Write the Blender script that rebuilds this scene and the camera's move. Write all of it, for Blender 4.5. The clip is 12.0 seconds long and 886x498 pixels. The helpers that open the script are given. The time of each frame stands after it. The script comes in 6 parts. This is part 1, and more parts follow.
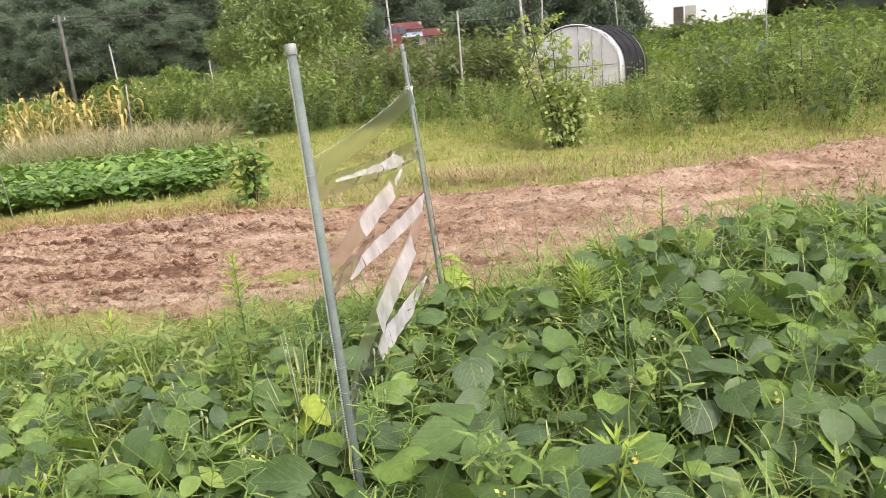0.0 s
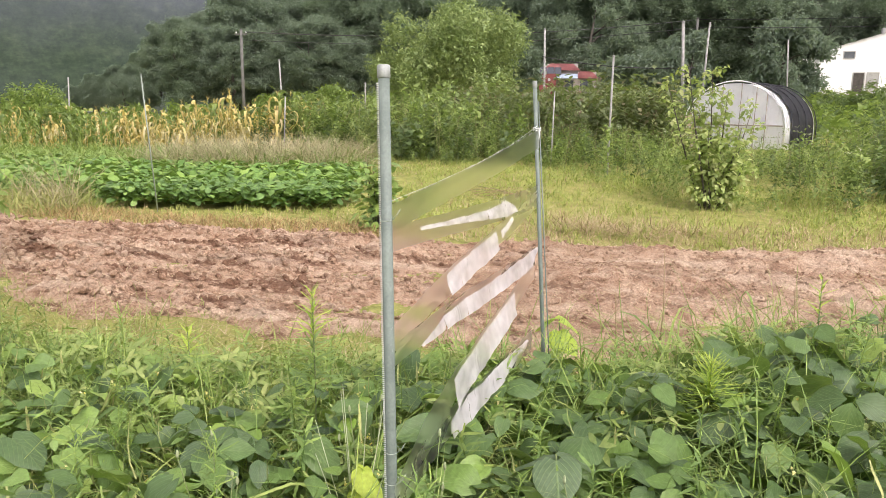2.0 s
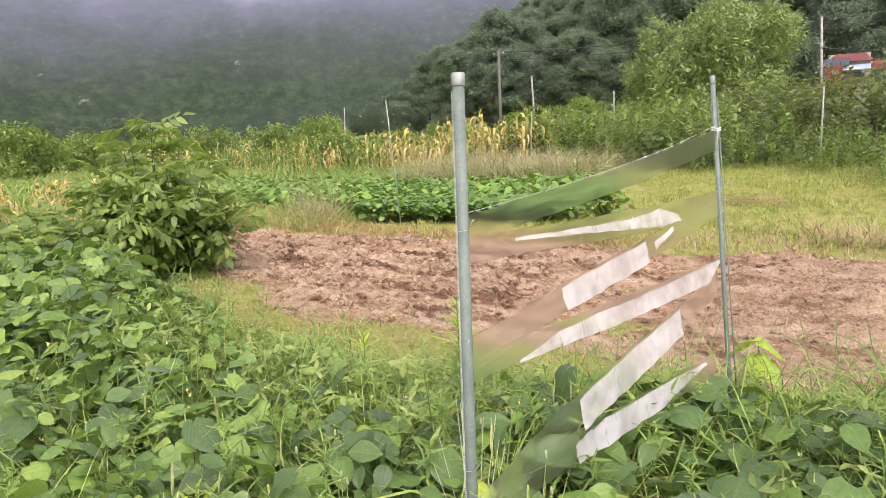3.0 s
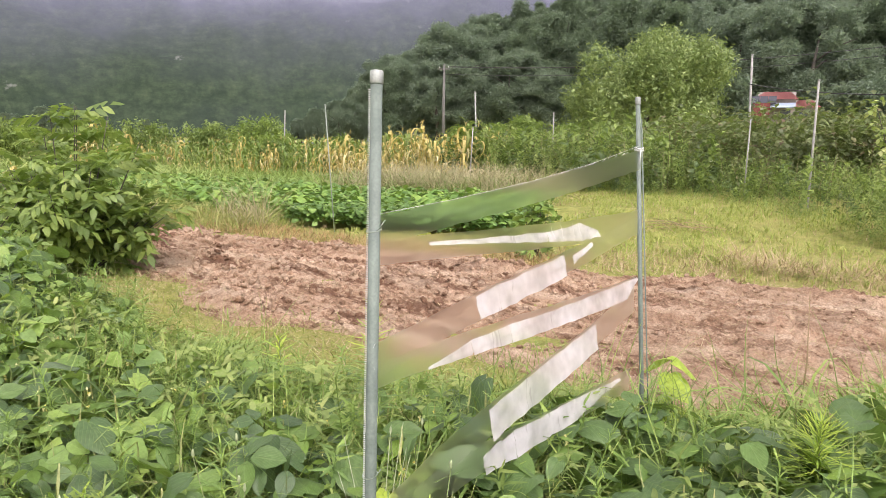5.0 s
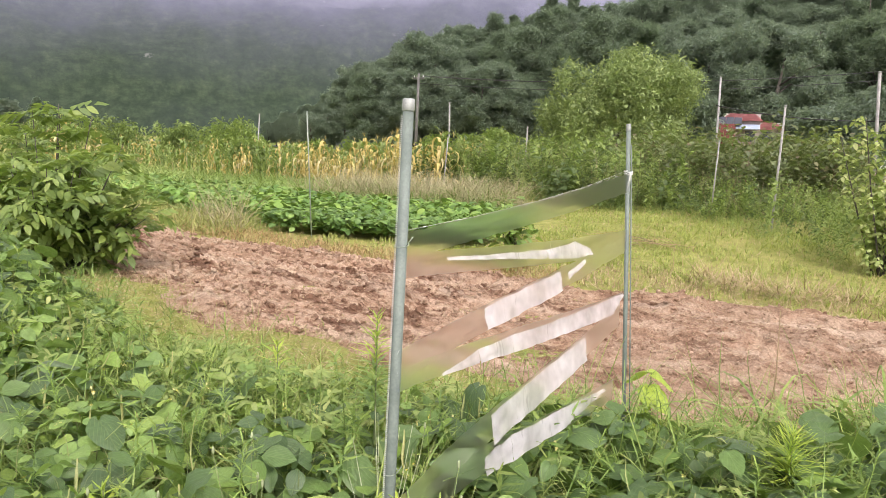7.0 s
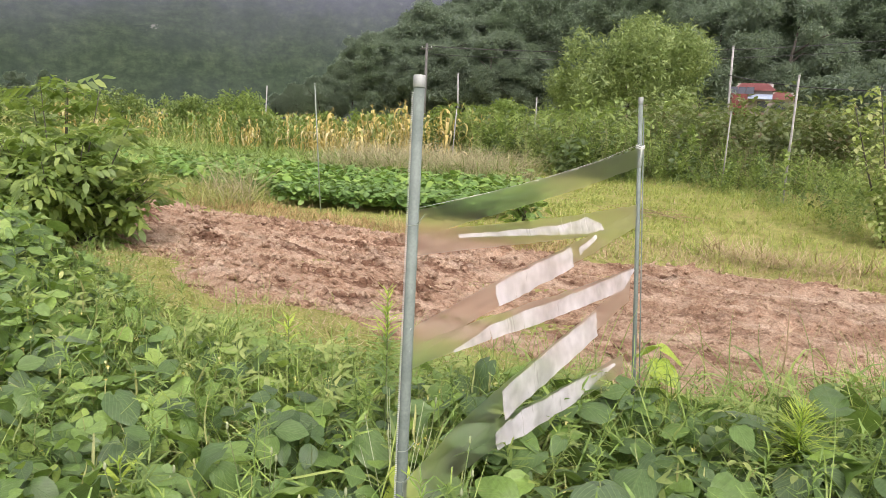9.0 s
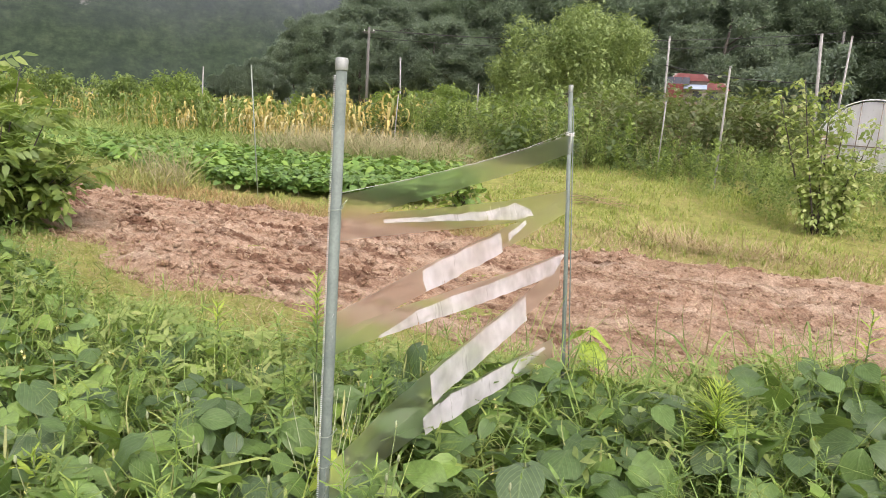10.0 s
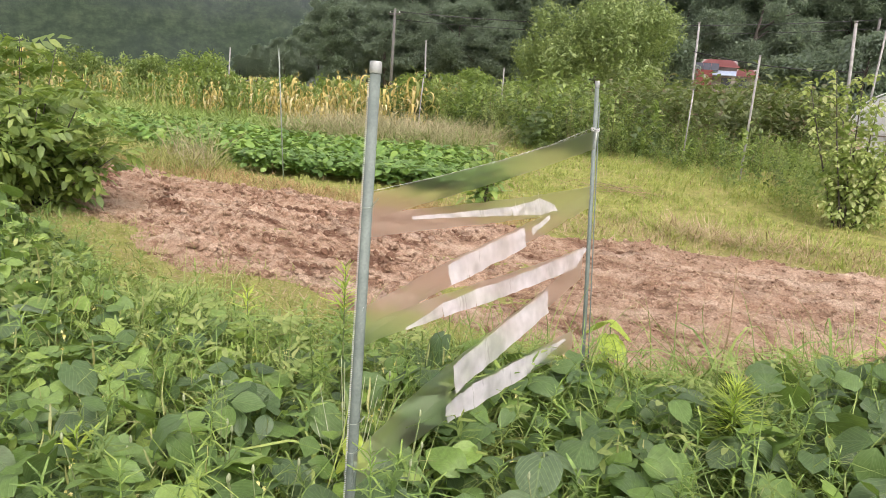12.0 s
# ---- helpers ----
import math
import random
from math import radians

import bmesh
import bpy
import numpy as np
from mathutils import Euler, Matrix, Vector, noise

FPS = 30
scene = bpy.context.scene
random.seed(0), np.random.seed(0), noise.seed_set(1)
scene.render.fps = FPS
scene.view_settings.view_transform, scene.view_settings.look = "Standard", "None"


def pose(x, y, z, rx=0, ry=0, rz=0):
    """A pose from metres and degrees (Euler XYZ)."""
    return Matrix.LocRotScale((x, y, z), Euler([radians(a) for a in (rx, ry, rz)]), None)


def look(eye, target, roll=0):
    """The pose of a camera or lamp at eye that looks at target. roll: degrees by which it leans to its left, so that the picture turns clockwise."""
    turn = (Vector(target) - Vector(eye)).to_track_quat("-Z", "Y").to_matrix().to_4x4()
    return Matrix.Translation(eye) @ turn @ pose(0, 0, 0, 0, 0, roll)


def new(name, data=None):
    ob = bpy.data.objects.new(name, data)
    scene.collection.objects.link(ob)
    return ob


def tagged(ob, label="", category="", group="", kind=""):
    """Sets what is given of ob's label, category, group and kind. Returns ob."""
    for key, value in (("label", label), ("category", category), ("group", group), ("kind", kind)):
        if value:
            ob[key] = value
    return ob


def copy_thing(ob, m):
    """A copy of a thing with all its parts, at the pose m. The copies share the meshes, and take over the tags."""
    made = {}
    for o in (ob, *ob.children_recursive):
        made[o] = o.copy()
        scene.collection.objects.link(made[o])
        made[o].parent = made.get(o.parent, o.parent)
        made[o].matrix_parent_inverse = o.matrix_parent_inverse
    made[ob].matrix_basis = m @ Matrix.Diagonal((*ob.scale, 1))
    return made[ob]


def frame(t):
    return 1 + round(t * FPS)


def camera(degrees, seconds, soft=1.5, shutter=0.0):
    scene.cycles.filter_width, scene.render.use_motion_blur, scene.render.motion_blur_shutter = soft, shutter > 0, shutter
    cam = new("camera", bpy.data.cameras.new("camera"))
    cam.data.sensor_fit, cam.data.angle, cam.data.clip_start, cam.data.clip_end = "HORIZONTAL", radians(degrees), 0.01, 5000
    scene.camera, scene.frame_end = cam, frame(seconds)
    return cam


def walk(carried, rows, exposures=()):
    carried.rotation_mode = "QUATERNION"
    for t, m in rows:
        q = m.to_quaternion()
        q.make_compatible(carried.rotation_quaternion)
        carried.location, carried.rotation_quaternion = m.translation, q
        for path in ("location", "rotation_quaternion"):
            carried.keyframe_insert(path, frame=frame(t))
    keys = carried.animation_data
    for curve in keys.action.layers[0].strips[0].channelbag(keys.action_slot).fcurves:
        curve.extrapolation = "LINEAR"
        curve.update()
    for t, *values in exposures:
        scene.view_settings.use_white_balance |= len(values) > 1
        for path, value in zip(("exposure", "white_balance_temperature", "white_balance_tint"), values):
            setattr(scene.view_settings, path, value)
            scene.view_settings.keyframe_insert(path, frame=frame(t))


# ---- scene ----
cam = camera(63.4, 12.0, soft=0.7)
PATH = [
    (0, (0.289, 1.392, 1.555), (-0.04, 3.304, 1.068), -5.0),
    (0.5, (0.217, 1.579, 1.553), (-0.337, 3.448, 1.106), -6.7),
    (1, (0.183, 1.76, 1.527), (-0.439, 3.602, 1.054), -0.9),
    (1.5, (0.194, 1.853, 1.531), (-0.389, 3.719, 1.107), 2.5),
    (2, (0.305, 1.812, 1.553), (-0.371, 3.656, 1.173), 0.8),
    (2.2, (0.43, 1.933, 1.555), (-0.443, 3.703, 1.229), 1.6),
    (2.5, (0.604, 1.995, 1.553), (-0.556, 3.598, 1.266), 0.4),
    (2.7, (0.653, 2.035, 1.545), (-0.597, 3.563, 1.226), -1.0),
    (4.3, (0.677, 2.137, 1.497), (-0.657, 3.587, 1.151), -5.4),
    (4.5, (0.681, 2.139, 1.507), (-0.651, 3.592, 1.169), -5.8),
    (5, (0.694, 2.146, 1.502), (-0.464, 3.747, 1.199), 0.9),
    (5.5, (0.662, 2.1, 1.516), (-0.52, 3.687, 1.226), 1.9),
    (6, (0.593, 2.031, 1.531), (-0.566, 3.633, 1.23), 3.7),
    (6.5, (0.62, 1.986, 1.529), (-0.472, 3.635, 1.232), 3.4),
    (7, (0.663, 1.947, 1.538), (-0.424, 3.603, 1.261), 3.0),
    (9, (0.652, 1.948, 1.552), (-0.444, 3.582, 1.197), 2.8),
    (9.5, (0.697, 1.965, 1.553), (-0.275, 3.671, 1.176), 3.6),
    (10, (0.695, 1.977, 1.553), (-0.262, 3.69, 1.168), 3.7),
    (10.5, (0.709, 1.956, 1.562), (-0.235, 3.67, 1.149), 3.9),
    (11, (0.71, 1.907, 1.58), (-0.212, 3.646, 1.225), 4.9),
    (11.5, (0.716, 1.905, 1.604), (-0.315, 3.563, 1.171), 5.3),
    (12, (0.711, 1.914, 1.604), (-0.29, 3.591, 1.169), 4.5),
]
walk(cam, [(t, look(eye, target, roll)) for t, eye, target, roll in PATH],
     [(0, 1.06, 6700, 21), (2.5, 1.12, 6700, 21), (7, 1.12, 6700, 21), (9, 1.0, 6700, 21), (12, 1.0, 6700, 21)])

# ---- world, sun, exposure ----
world = bpy.data.worlds.new("overcast_sky")
scene.world = world
world.use_nodes = True
wn, wl = world.node_tree.nodes, world.node_tree.links
sky = wn.new("ShaderNodeTexSky")
sky.sky_type, sky.sun_disc = "NISHITA", False
sky.sun_elevation, sky.sun_rotation = radians(52), radians(130)
sky.air_density, sky.dust_density, sky.ozone_density = 1.0, 4.0, 1.0
grey = wn.new("ShaderNodeHueSaturation")
grey.inputs["Saturation"].default_value = 0.18
wl.new(sky.outputs[0], grey.inputs["Color"])
wl.new(grey.outputs[0], wn["Background"].inputs["Color"])
wn["Background"].inputs["Strength"].default_value = 0.15
sun = new("sun", bpy.data.lights.new("sun", "SUN"))
sun.data.energy, sun.data.angle, sun.data.color = 0.55, radians(60), (1.0, 0.96, 0.88)
sun.matrix_world = look((0, 0, 0), (-math.sin(radians(130)) * math.cos(radians(52)), -math.cos(radians(130)) * math.cos(radians(52)), -math.sin(radians(52))))


# ---- materials ----
def material(name):
    m = bpy.data.materials.new(name)
    m.use_nodes = True
    n, l = m.node_tree.nodes, m.node_tree.links
    return m, n, l, n["Principled BSDF"]


def ramp(n, l, source, stops):
    r = n.new("ShaderNodeValToRGB")
    e = r.color_ramp.elements
    while len(e) < len(stops):
        e.new(0.5)
    for el, (p, c) in zip(e, stops):
        el.position, el.color = p, (*c, 1)
    l.new(source, r.inputs["Fac"])
    return r.outputs["Color"]


def noise_of(n, l, scale, detail=4, rough=0.6, coord="Object"):
    """Fractal noise in object space, or over the surface with coord UV."""
    c = n.new("ShaderNodeTexCoord")
    t = n.new("ShaderNodeTexNoise")
    t.inputs["Scale"].default_value, t.inputs["Detail"].default_value, t.inputs["Roughness"].default_value = scale, detail, rough
    l.new(c.outputs[coord], t.inputs["Vector"])
    return t.outputs["Fac"]


def mixed(n, l, fac, a, b, mode="MIX"):
    m = n.new("ShaderNodeMix")
    m.data_type, m.blend_type = "RGBA", mode
    for sock, v in ((m.inputs["Factor"], fac), (m.inputs["A"], a), (m.inputs["B"], b)):
        if isinstance(v, (int, float)):
            sock.default_value = v
        elif isinstance(v, tuple):
            sock.default_value = (*v, 1)
        else:
            l.new(v, sock)
    return m.outputs["Result"]


def bumped(n, l, b, height, strength=0.3, distance=0.01):
    u = n.new("ShaderNodeBump")
    u.inputs["Strength"].default_value, u.inputs["Distance"].default_value = strength, distance
    l.new(height, u.inputs["Height"])
    l.new(u.outputs["Normal"], b.inputs["Normal"])


def leaf_material(name, stops, rough=0.5, translucent=0.3, veins=0.0, single=False, patch=0.0, scale=1.5, glow=0.5):
    """Foliage: each leaf has a hue of its own, with a broad patchiness and pale veins."""
    m, n, l, b = material(name)
    if single:
        rnd = n.new("ShaderNodeObjectInfo").outputs["Random"]
    else:
        rnd = n.new("ShaderNodeNewGeometry").outputs["Random Per Island"]
    if patch:
        mathn = n.new("ShaderNodeMix")
        mathn.data_type = "FLOAT"
        mathn.inputs["Factor"].default_value = patch
        l.new(rnd, mathn.inputs[2])
        l.new(noise_of(n, l, scale, 3), mathn.inputs[3])
        rnd = mathn.outputs[0]
    col = ramp(n, l, rnd, stops)
    if veins:
        uv = n.new("ShaderNodeUVMap")
        sep = n.new("ShaderNodeSeparateXYZ")
        l.new(uv.outputs[0], sep.inputs[0])
        a = n.new("ShaderNodeMath")
        a.operation = "ABSOLUTE"
        l.new(sep.outputs["X"], a.inputs[0])
        k = n.new("ShaderNodeMath")
        k.operation, k.inputs[1].default_value = "MULTIPLY_ADD", -0.75
        l.new(a.outputs[0], k.inputs[0])
        l.new(sep.outputs["Y"], k.inputs[2])
        w = n.new("ShaderNodeMath")
        w.operation, w.inputs[1].default_value = "PINGPONG", 0.08
        l.new(k.outputs[0], w.inputs[0])
        side = ramp(n, l, w.outputs[0], [(0.0, (1, 1, 1)), (0.018, (0, 0, 0))])
        mid = ramp(n, l, a.outputs[0], [(0.0, (1, 1, 1)), (0.07, (0, 0, 0))])
        both = mixed(n, l, 1.0, side, mid, "LIGHTEN")
        scaled = mixed(n, l, veins, (0, 0, 0), both)
        col = mixed(n, l, scaled, col, (0.30, 0.42, 0.14))
        bumped(n, l, b, both, 0.35, 0.004)
    mott = noise_of(n, l, 60, 3)
    col = mixed(n, l, 0.45, col, ramp(n, l, mott, [(0.25, (0.28, 0.28, 0.28)), (0.75, (0.85, 0.85, 0.85))]), "OVERLAY")
    l.new(col, b.inputs["Base Color"])
    b.inputs["Roughness"].default_value = rough
    b.inputs["Specular IOR Level"].default_value = 0.5
    t = n.new("ShaderNodeBsdfTranslucent")
    bright = mixed(n, l, glow, col, (0.30, 0.45, 0.05))
    l.new(bright, t.inputs["Color"])
    mx = n.new("ShaderNodeMixShader")
    mx.inputs[0].default_value = translucent
    l.new(b.outputs[0], mx.inputs[1])
    l.new(t.outputs[0], mx.inputs[2])
    l.new(mx.outputs[0], n["Material Output"].inputs["Surface"])
    return m


BEAN = [(0.0, (0.064, 0.115, 0.047)), (0.5, (0.094, 0.164, 0.052)), (0.86, (0.132, 0.230, 0.052)), (1.0, (0.21, 0.335, 0.055))]
DULL = [(0.0, (0.072, 0.118, 0.058)), (1.0, (0.10, 0.158, 0.068))]
GRASS = [(0.0, (0.15, 0.205, 0.05)), (0.38, (0.27, 0.33, 0.075)), (0.66, (0.38, 0.41, 0.11)), (0.9, (0.45, 0.40, 0.18)), (1.0, (0.50, 0.41, 0.24))]
M_bean = leaf_material("bean_leaf", BEAN, 0.42, 0.3, 0.2)
M_bean_one = leaf_material("bean_leaf_single", BEAN, 0.42, 0.3, 0.2, single=True)
M_bean_dull = leaf_material("dull_bean_leaf", DULL, 0.42, 0.2, 0.3, single=True)
M_bean_light = leaf_material("bean_leaf_light", [(0.0, (0.14, 0.24, 0.07)), (0.5, (0.21, 0.33, 0.085)), (1.0, (0.32, 0.44, 0.095))], 0.45, 0.35, 0.18)
M_grass = leaf_material("grass_blade", GRASS, 0.6, 0.3, patch=0.5, scale=0.9)
M_weedgrass = leaf_material("lush_grass", [(0.0, (0.12, 0.20, 0.05)), (0.5, (0.23, 0.34, 0.08)), (0.85, (0.38, 0.45, 0.13)), (1.0, (0.50, 0.47, 0.20))], 0.55, 0.3, patch=0.3)
M_verge = leaf_material("verge_grass_blade", [(0.0, (0.17, 0.21, 0.06)), (0.4, (0.28, 0.31, 0.09)), (0.75, (0.40, 0.38, 0.15)), (1.0, (0.48, 0.38, 0.22))], 0.7, 0.3, patch=0.35, scale=1.6)
M_straw = leaf_material("dry_straw", [(0.0, (0.24, 0.16, 0.09)), (0.5, (0.40, 0.29, 0.17)), (1.0, (0.55, 0.44, 0.28))], 0.8, 0.15)
M_drystalk = leaf_material("dry_stalk", [(0.0, (0.12, 0.09, 0.05)), (0.6, (0.22, 0.18, 0.10)), (1.0, (0.36, 0.32, 0.18))], 0.8, 0.15)
M_drygrass = leaf_material("dry_grass", [(0.0, (0.24, 0.23, 0.12)), (0.4, (0.38, 0.33, 0.19)), (0.75, (0.48, 0.42, 0.27)), (1.0, (0.28, 0.35, 0.13))], 0.8, 0.2, patch=0.35, scale=0.8)
M_cropgrass = leaf_material("crop_grass_blade", [(0.0, (0.12, 0.20, 0.05)), (0.6, (0.21, 0.31, 0.08)), (1.0, (0.34, 0.40, 0.12))], 0.55, 0.35, patch=0.45, scale=0.6)
M_redgrass = leaf_material("reddish_grass", [(0.0, (0.24, 0.16, 0.08)), (0.5, (0.40, 0.25, 0.12)), (0.85, (0.46, 0.36, 0.17)), (1.0, (0.34, 0.36, 0.12))], 0.8, 0.2)
M_potato = leaf_material("potato_leaf", [(0.0, (0.085, 0.165, 0.045)), (0.6, (0.15, 0.275, 0.07)), (1.0, (0.25, 0.38, 0.095))], 0.5, 0.32)
M_row = leaf_material("green_row", [(0.0, (0.08, 0.17, 0.035)), (0.6, (0.15, 0.28, 0.055)), (1.0, (0.26, 0.39, 0.08))], 0.5, 0.25)
M_bush = leaf_material("bush_leaf", [(0.0, (0.105, 0.165, 0.05)), (0.55, (0.19, 0.275, 0.072)), (1.0, (0.35, 0.43, 0.11))], 0.5, 0.45, patch=0.3)
M_weed = leaf_material("weed_leaf", [(0.0, (0.08, 0.12, 0.045)), (0.32, (0.11, 0.165, 0.055)), (0.5, (0.20, 0.28, 0.085)), (0.8, (0.33, 0.41, 0.12)), (1.0, (0.44, 0.38, 0.17))], 0.6, 0.4, patch=0.6, scale=1.1)
M_weed_dark = leaf_material("dark_weed_leaf", [(0.0, (0.05, 0.085, 0.035)), (0.6, (0.10, 0.15, 0.055)), (1.0, (0.17, 0.22, 0.075))], 0.6, 0.35, patch=0.4, scale=1.6)
M_weed_pale = leaf_material("pale_weed_leaf", [(0.0, (0.18, 0.25, 0.08)), (0.6, (0.30, 0.38, 0.12)), (1.0, (0.46, 0.48, 0.18))], 0.6, 0.4, patch=0.4, scale=1.6)
M_bright = leaf_material("fresh_leaf", [(0.0, (0.27, 0.42, 0.06)), (1.0, (0.48, 0.58, 0.09))], 0.5, 0.35)
M_willow = leaf_material("willow_leaf", [(0.0, (0.11, 0.165, 0.065)), (0.45, (0.235, 0.315, 0.12)), (1.0, (0.45, 0.53, 0.20))], 0.6, 0.3, patch=0.55, scale=0.75, glow=0.4)
# Forest and pine greens lifted and blued: distance haze put into the leaf colour.
M_forest = leaf_material("hazed_forest_leaf", [(0.0, (0.15, 0.20, 0.160)), (0.6, (0.19, 0.245, 0.190)), (1.0, (0.24, 0.295, 0.205))], 0.9, 0.6, patch=0.4, scale=0.1, glow=0.2)
M_pine = leaf_material("hazed_pine_needle", [(0.0, (0.125, 0.17, 0.13)), (0.6, (0.165, 0.22, 0.158)), (1.0, (0.20, 0.26, 0.175))], 0.9, 0.6, patch=0.4, scale=0.1, glow=0.2)
M_cane = leaf_material("cane_bean_leaf", [(0.0, (0.07, 0.09, 0.045)), (0.45, (0.12, 0.15, 0.065)), (0.7, (0.19, 0.23, 0.09)), (0.85, (0.16, 0.09, 0.075)), (1.0, (0.22, 0.13, 0.09))], 0.55, 0.35, patch=0.35)
M_ytree = leaf_material("young_tree_leaf", [(0.0, (0.22, 0.30, 0.09)), (0.5, (0.37, 0.45, 0.15)), (1.0, (0.56, 0.59, 0.28))], 0.5, 0.5)
M_yellow = leaf_material("yellowed_leaf", [(0.0, (0.27, 0.42, 0.05)), (1.0, (0.46, 0.53, 0.07))], 0.5, 0.35, 0.25)
M_blade = leaf_material("grass_clump_blade", [(0.0, (0.20, 0.32, 0.07)), (0.5, (0.30, 0.43, 0.09)), (1.0, (0.42, 0.50, 0.13))], 0.45, 0.35, single=True)
M_corn_green = leaf_material("corn_leaf_green", [(0.0, (0.10, 0.17, 0.04)), (1.0, (0.24, 0.32, 0.08))], 0.5, 0.3)
M_corn_dry = leaf_material("corn_leaf_dry", [(0.0, (0.15, 0.21, 0.06)), (0.14, (0.26, 0.27, 0.085)), (0.24, (0.48, 0.36, 0.12)), (0.8, (0.62, 0.48, 0.18)), (1.0, (0.72, 0.62, 0.36))], 0.7, 0.3)
M_flower = leaf_material("yellow_flower", [(0.0, (0.65, 0.55, 0.10)), (1.0, (0.75, 0.72, 0.35))], 0.6, 0.2)
M_pod = leaf_material("bean_pod", [(0.0, (0.18, 0.23, 0.07)), (1.0, (0.36, 0.36, 0.14))], 0.6, 0.1)
M_bloom = leaf_material("pale_flower_head", [(0.0, (0.30, 0.36, 0.18)), (1.0, (0.48, 0.50, 0.34))], 0.7, 0.2)


def plain(name, a, b2, scale, rough=0.7, metal=0.0, bump=0.2, detail=5):
    """A surface that varies between two colours at two scales, with fine relief."""
    m, n, l, b = material(name)
    big, fine = noise_of(n, l, scale, detail), noise_of(n, l, scale * 9, 4)
    col = mixed(n, l, ramp(n, l, big, [(0.3, (0, 0, 0)), (0.7, (1, 1, 1))]), a, b2)
    col = mixed(n, l, 0.3, col, ramp(n, l, fine, [(0.3, (0.3, 0.3, 0.3)), (0.7, (0.75, 0.75, 0.75))]), "OVERLAY")
    l.new(col, b.inputs["Base Color"])
    b.inputs["Roughness"].default_value, b.inputs["Metallic"].default_value = rough, metal
    bumped(n, l, b, fine, bump)
    return m


M_steel = plain("galvanised_steel", (0.120, 0.152, 0.132), (0.170, 0.208, 0.180), 14, 0.6, 0.0, 0.08)
M_cap = plain("grey_plastic_cap", (0.27, 0.29, 0.28), (0.36, 0.38, 0.36), 30, 0.5, 0.2, 0.05)
M_teeth = plain("white_teeth", (0.46, 0.49, 0.47), (0.58, 0.60, 0.58), 40, 0.5, 0.1, 0.05)
M_pale_pole = plain("weathered_pale_pole", (0.24, 0.235, 0.22), (0.38, 0.37, 0.35), 6, 0.8, 0.0)
M_green_pole = plain("green_coated_stake", (0.22, 0.27, 0.22), (0.36, 0.40, 0.34), 8, 0.6)
M_wood = plain("grey_weathered_wood", (0.085, 0.085, 0.078), (0.14, 0.137, 0.125), 5, 0.85)
M_bark = plain("bark", (0.06, 0.052, 0.042), (0.12, 0.105, 0.085), 6, 0.9, 0, 0.5)
M_stem = plain("green_stem", (0.10, 0.15, 0.05), (0.20, 0.24, 0.08), 20, 0.6)
M_cable = plain("black_cable", (0.03, 0.03, 0.03), (0.06, 0.06, 0.06), 5, 0.6)
def sheet_material():
    """White greenhouse film: dirty, wrinkled, letting light through."""
    m, n, l, b = material("white_tunnel_film")
    big, fine = noise_of(n, l, 1.3, 5, 0.65), noise_of(n, l, 9, 5)
    col = mixed(n, l, ramp(n, l, big, [(0.35, (0, 0, 0)), (0.65, (1, 1, 1))]), (0.86, 0.87, 0.89), (0.95, 0.955, 0.97))
    c = n.new("ShaderNodeTexCoord")
    mp = n.new("ShaderNodeMapping")
    mp.inputs["Scale"].default_value = (7.0, 7.0, 0.9)
    l.new(c.outputs["Object"], mp.inputs["Vector"])
    run = n.new("ShaderNodeTexNoise")
    run.inputs["Scale"].default_value, run.inputs["Detail"].default_value, run.inputs["Roughness"].default_value = 1.0, 6, 0.7
    l.new(mp.outputs[0], run.inputs["Vector"])
    col = mixed(n, l, ramp(n, l, run.outputs["Fac"], [(0.59, (0, 0, 0)), (0.67, (0.7, 0.7, 0.7))]), col, (0.40, 0.37, 0.35))
    l.new(col, b.inputs["Base Color"])
    b.inputs["Roughness"].default_value = 0.45
    bumped(n, l, b, fine, 0.35, 0.03)
    t = n.new("ShaderNodeBsdfTranslucent")
    l.new(col, t.inputs["Color"])
    mx = n.new("ShaderNodeMixShader")
    mx.inputs[0].default_value = 0.06
    l.new(b.outputs[0], mx.inputs[1])
    l.new(t.outputs[0], mx.inputs[2])
    l.new(mx.outputs[0], n["Material Output"].inputs["Surface"])
    return m


M_white_sheet = sheet_material()
M_net = plain("black_shade_net", (0.025, 0.027, 0.032), (0.06, 0.062, 0.07), 3, 0.8)
M_rust = plain("rusty_steel_pipe", (0.20, 0.14, 0.10), (0.36, 0.33, 0.30), 8, 0.6, 0.4)
M_white_wall = plain("white_render", (0.76, 0.76, 0.76), (0.84, 0.84, 0.83), 0.8, 0.8)
M_red_roof = plain("red_metal_roof", (0.27, 0.09, 0.085), (0.36, 0.14, 0.13), 1.2, 0.6)
M_red_wall = plain("dark_red_wall", (0.13, 0.030, 0.028), (0.19, 0.045, 0.04), 1.5, 0.7)
M_cream_wall = plain("cream_wall", (0.26, 0.23, 0.21), (0.36, 0.32, 0.29), 1.5, 0.8)
M_glass = plain("dark_window_glass", (0.05, 0.06, 0.07), (0.10, 0.11, 0.12), 1, 0.15, 0, 0.0)
M_solar = plain("solar_panel_glass", (0.035, 0.04, 0.05), (0.06, 0.065, 0.08), 2, 0.45, 0, 0.0)
M_awning = plain("pale_blue_awning", (0.28, 0.36, 0.48), (0.40, 0.47, 0.56), 2, 0.5)
M_dark = plain("dark_timber", (0.04, 0.035, 0.03), (0.08, 0.07, 0.06), 3, 0.8)
M_concrete = plain("grey_concrete", (0.30, 0.30, 0.29), (0.42, 0.42, 0.40), 1.5, 0.85)
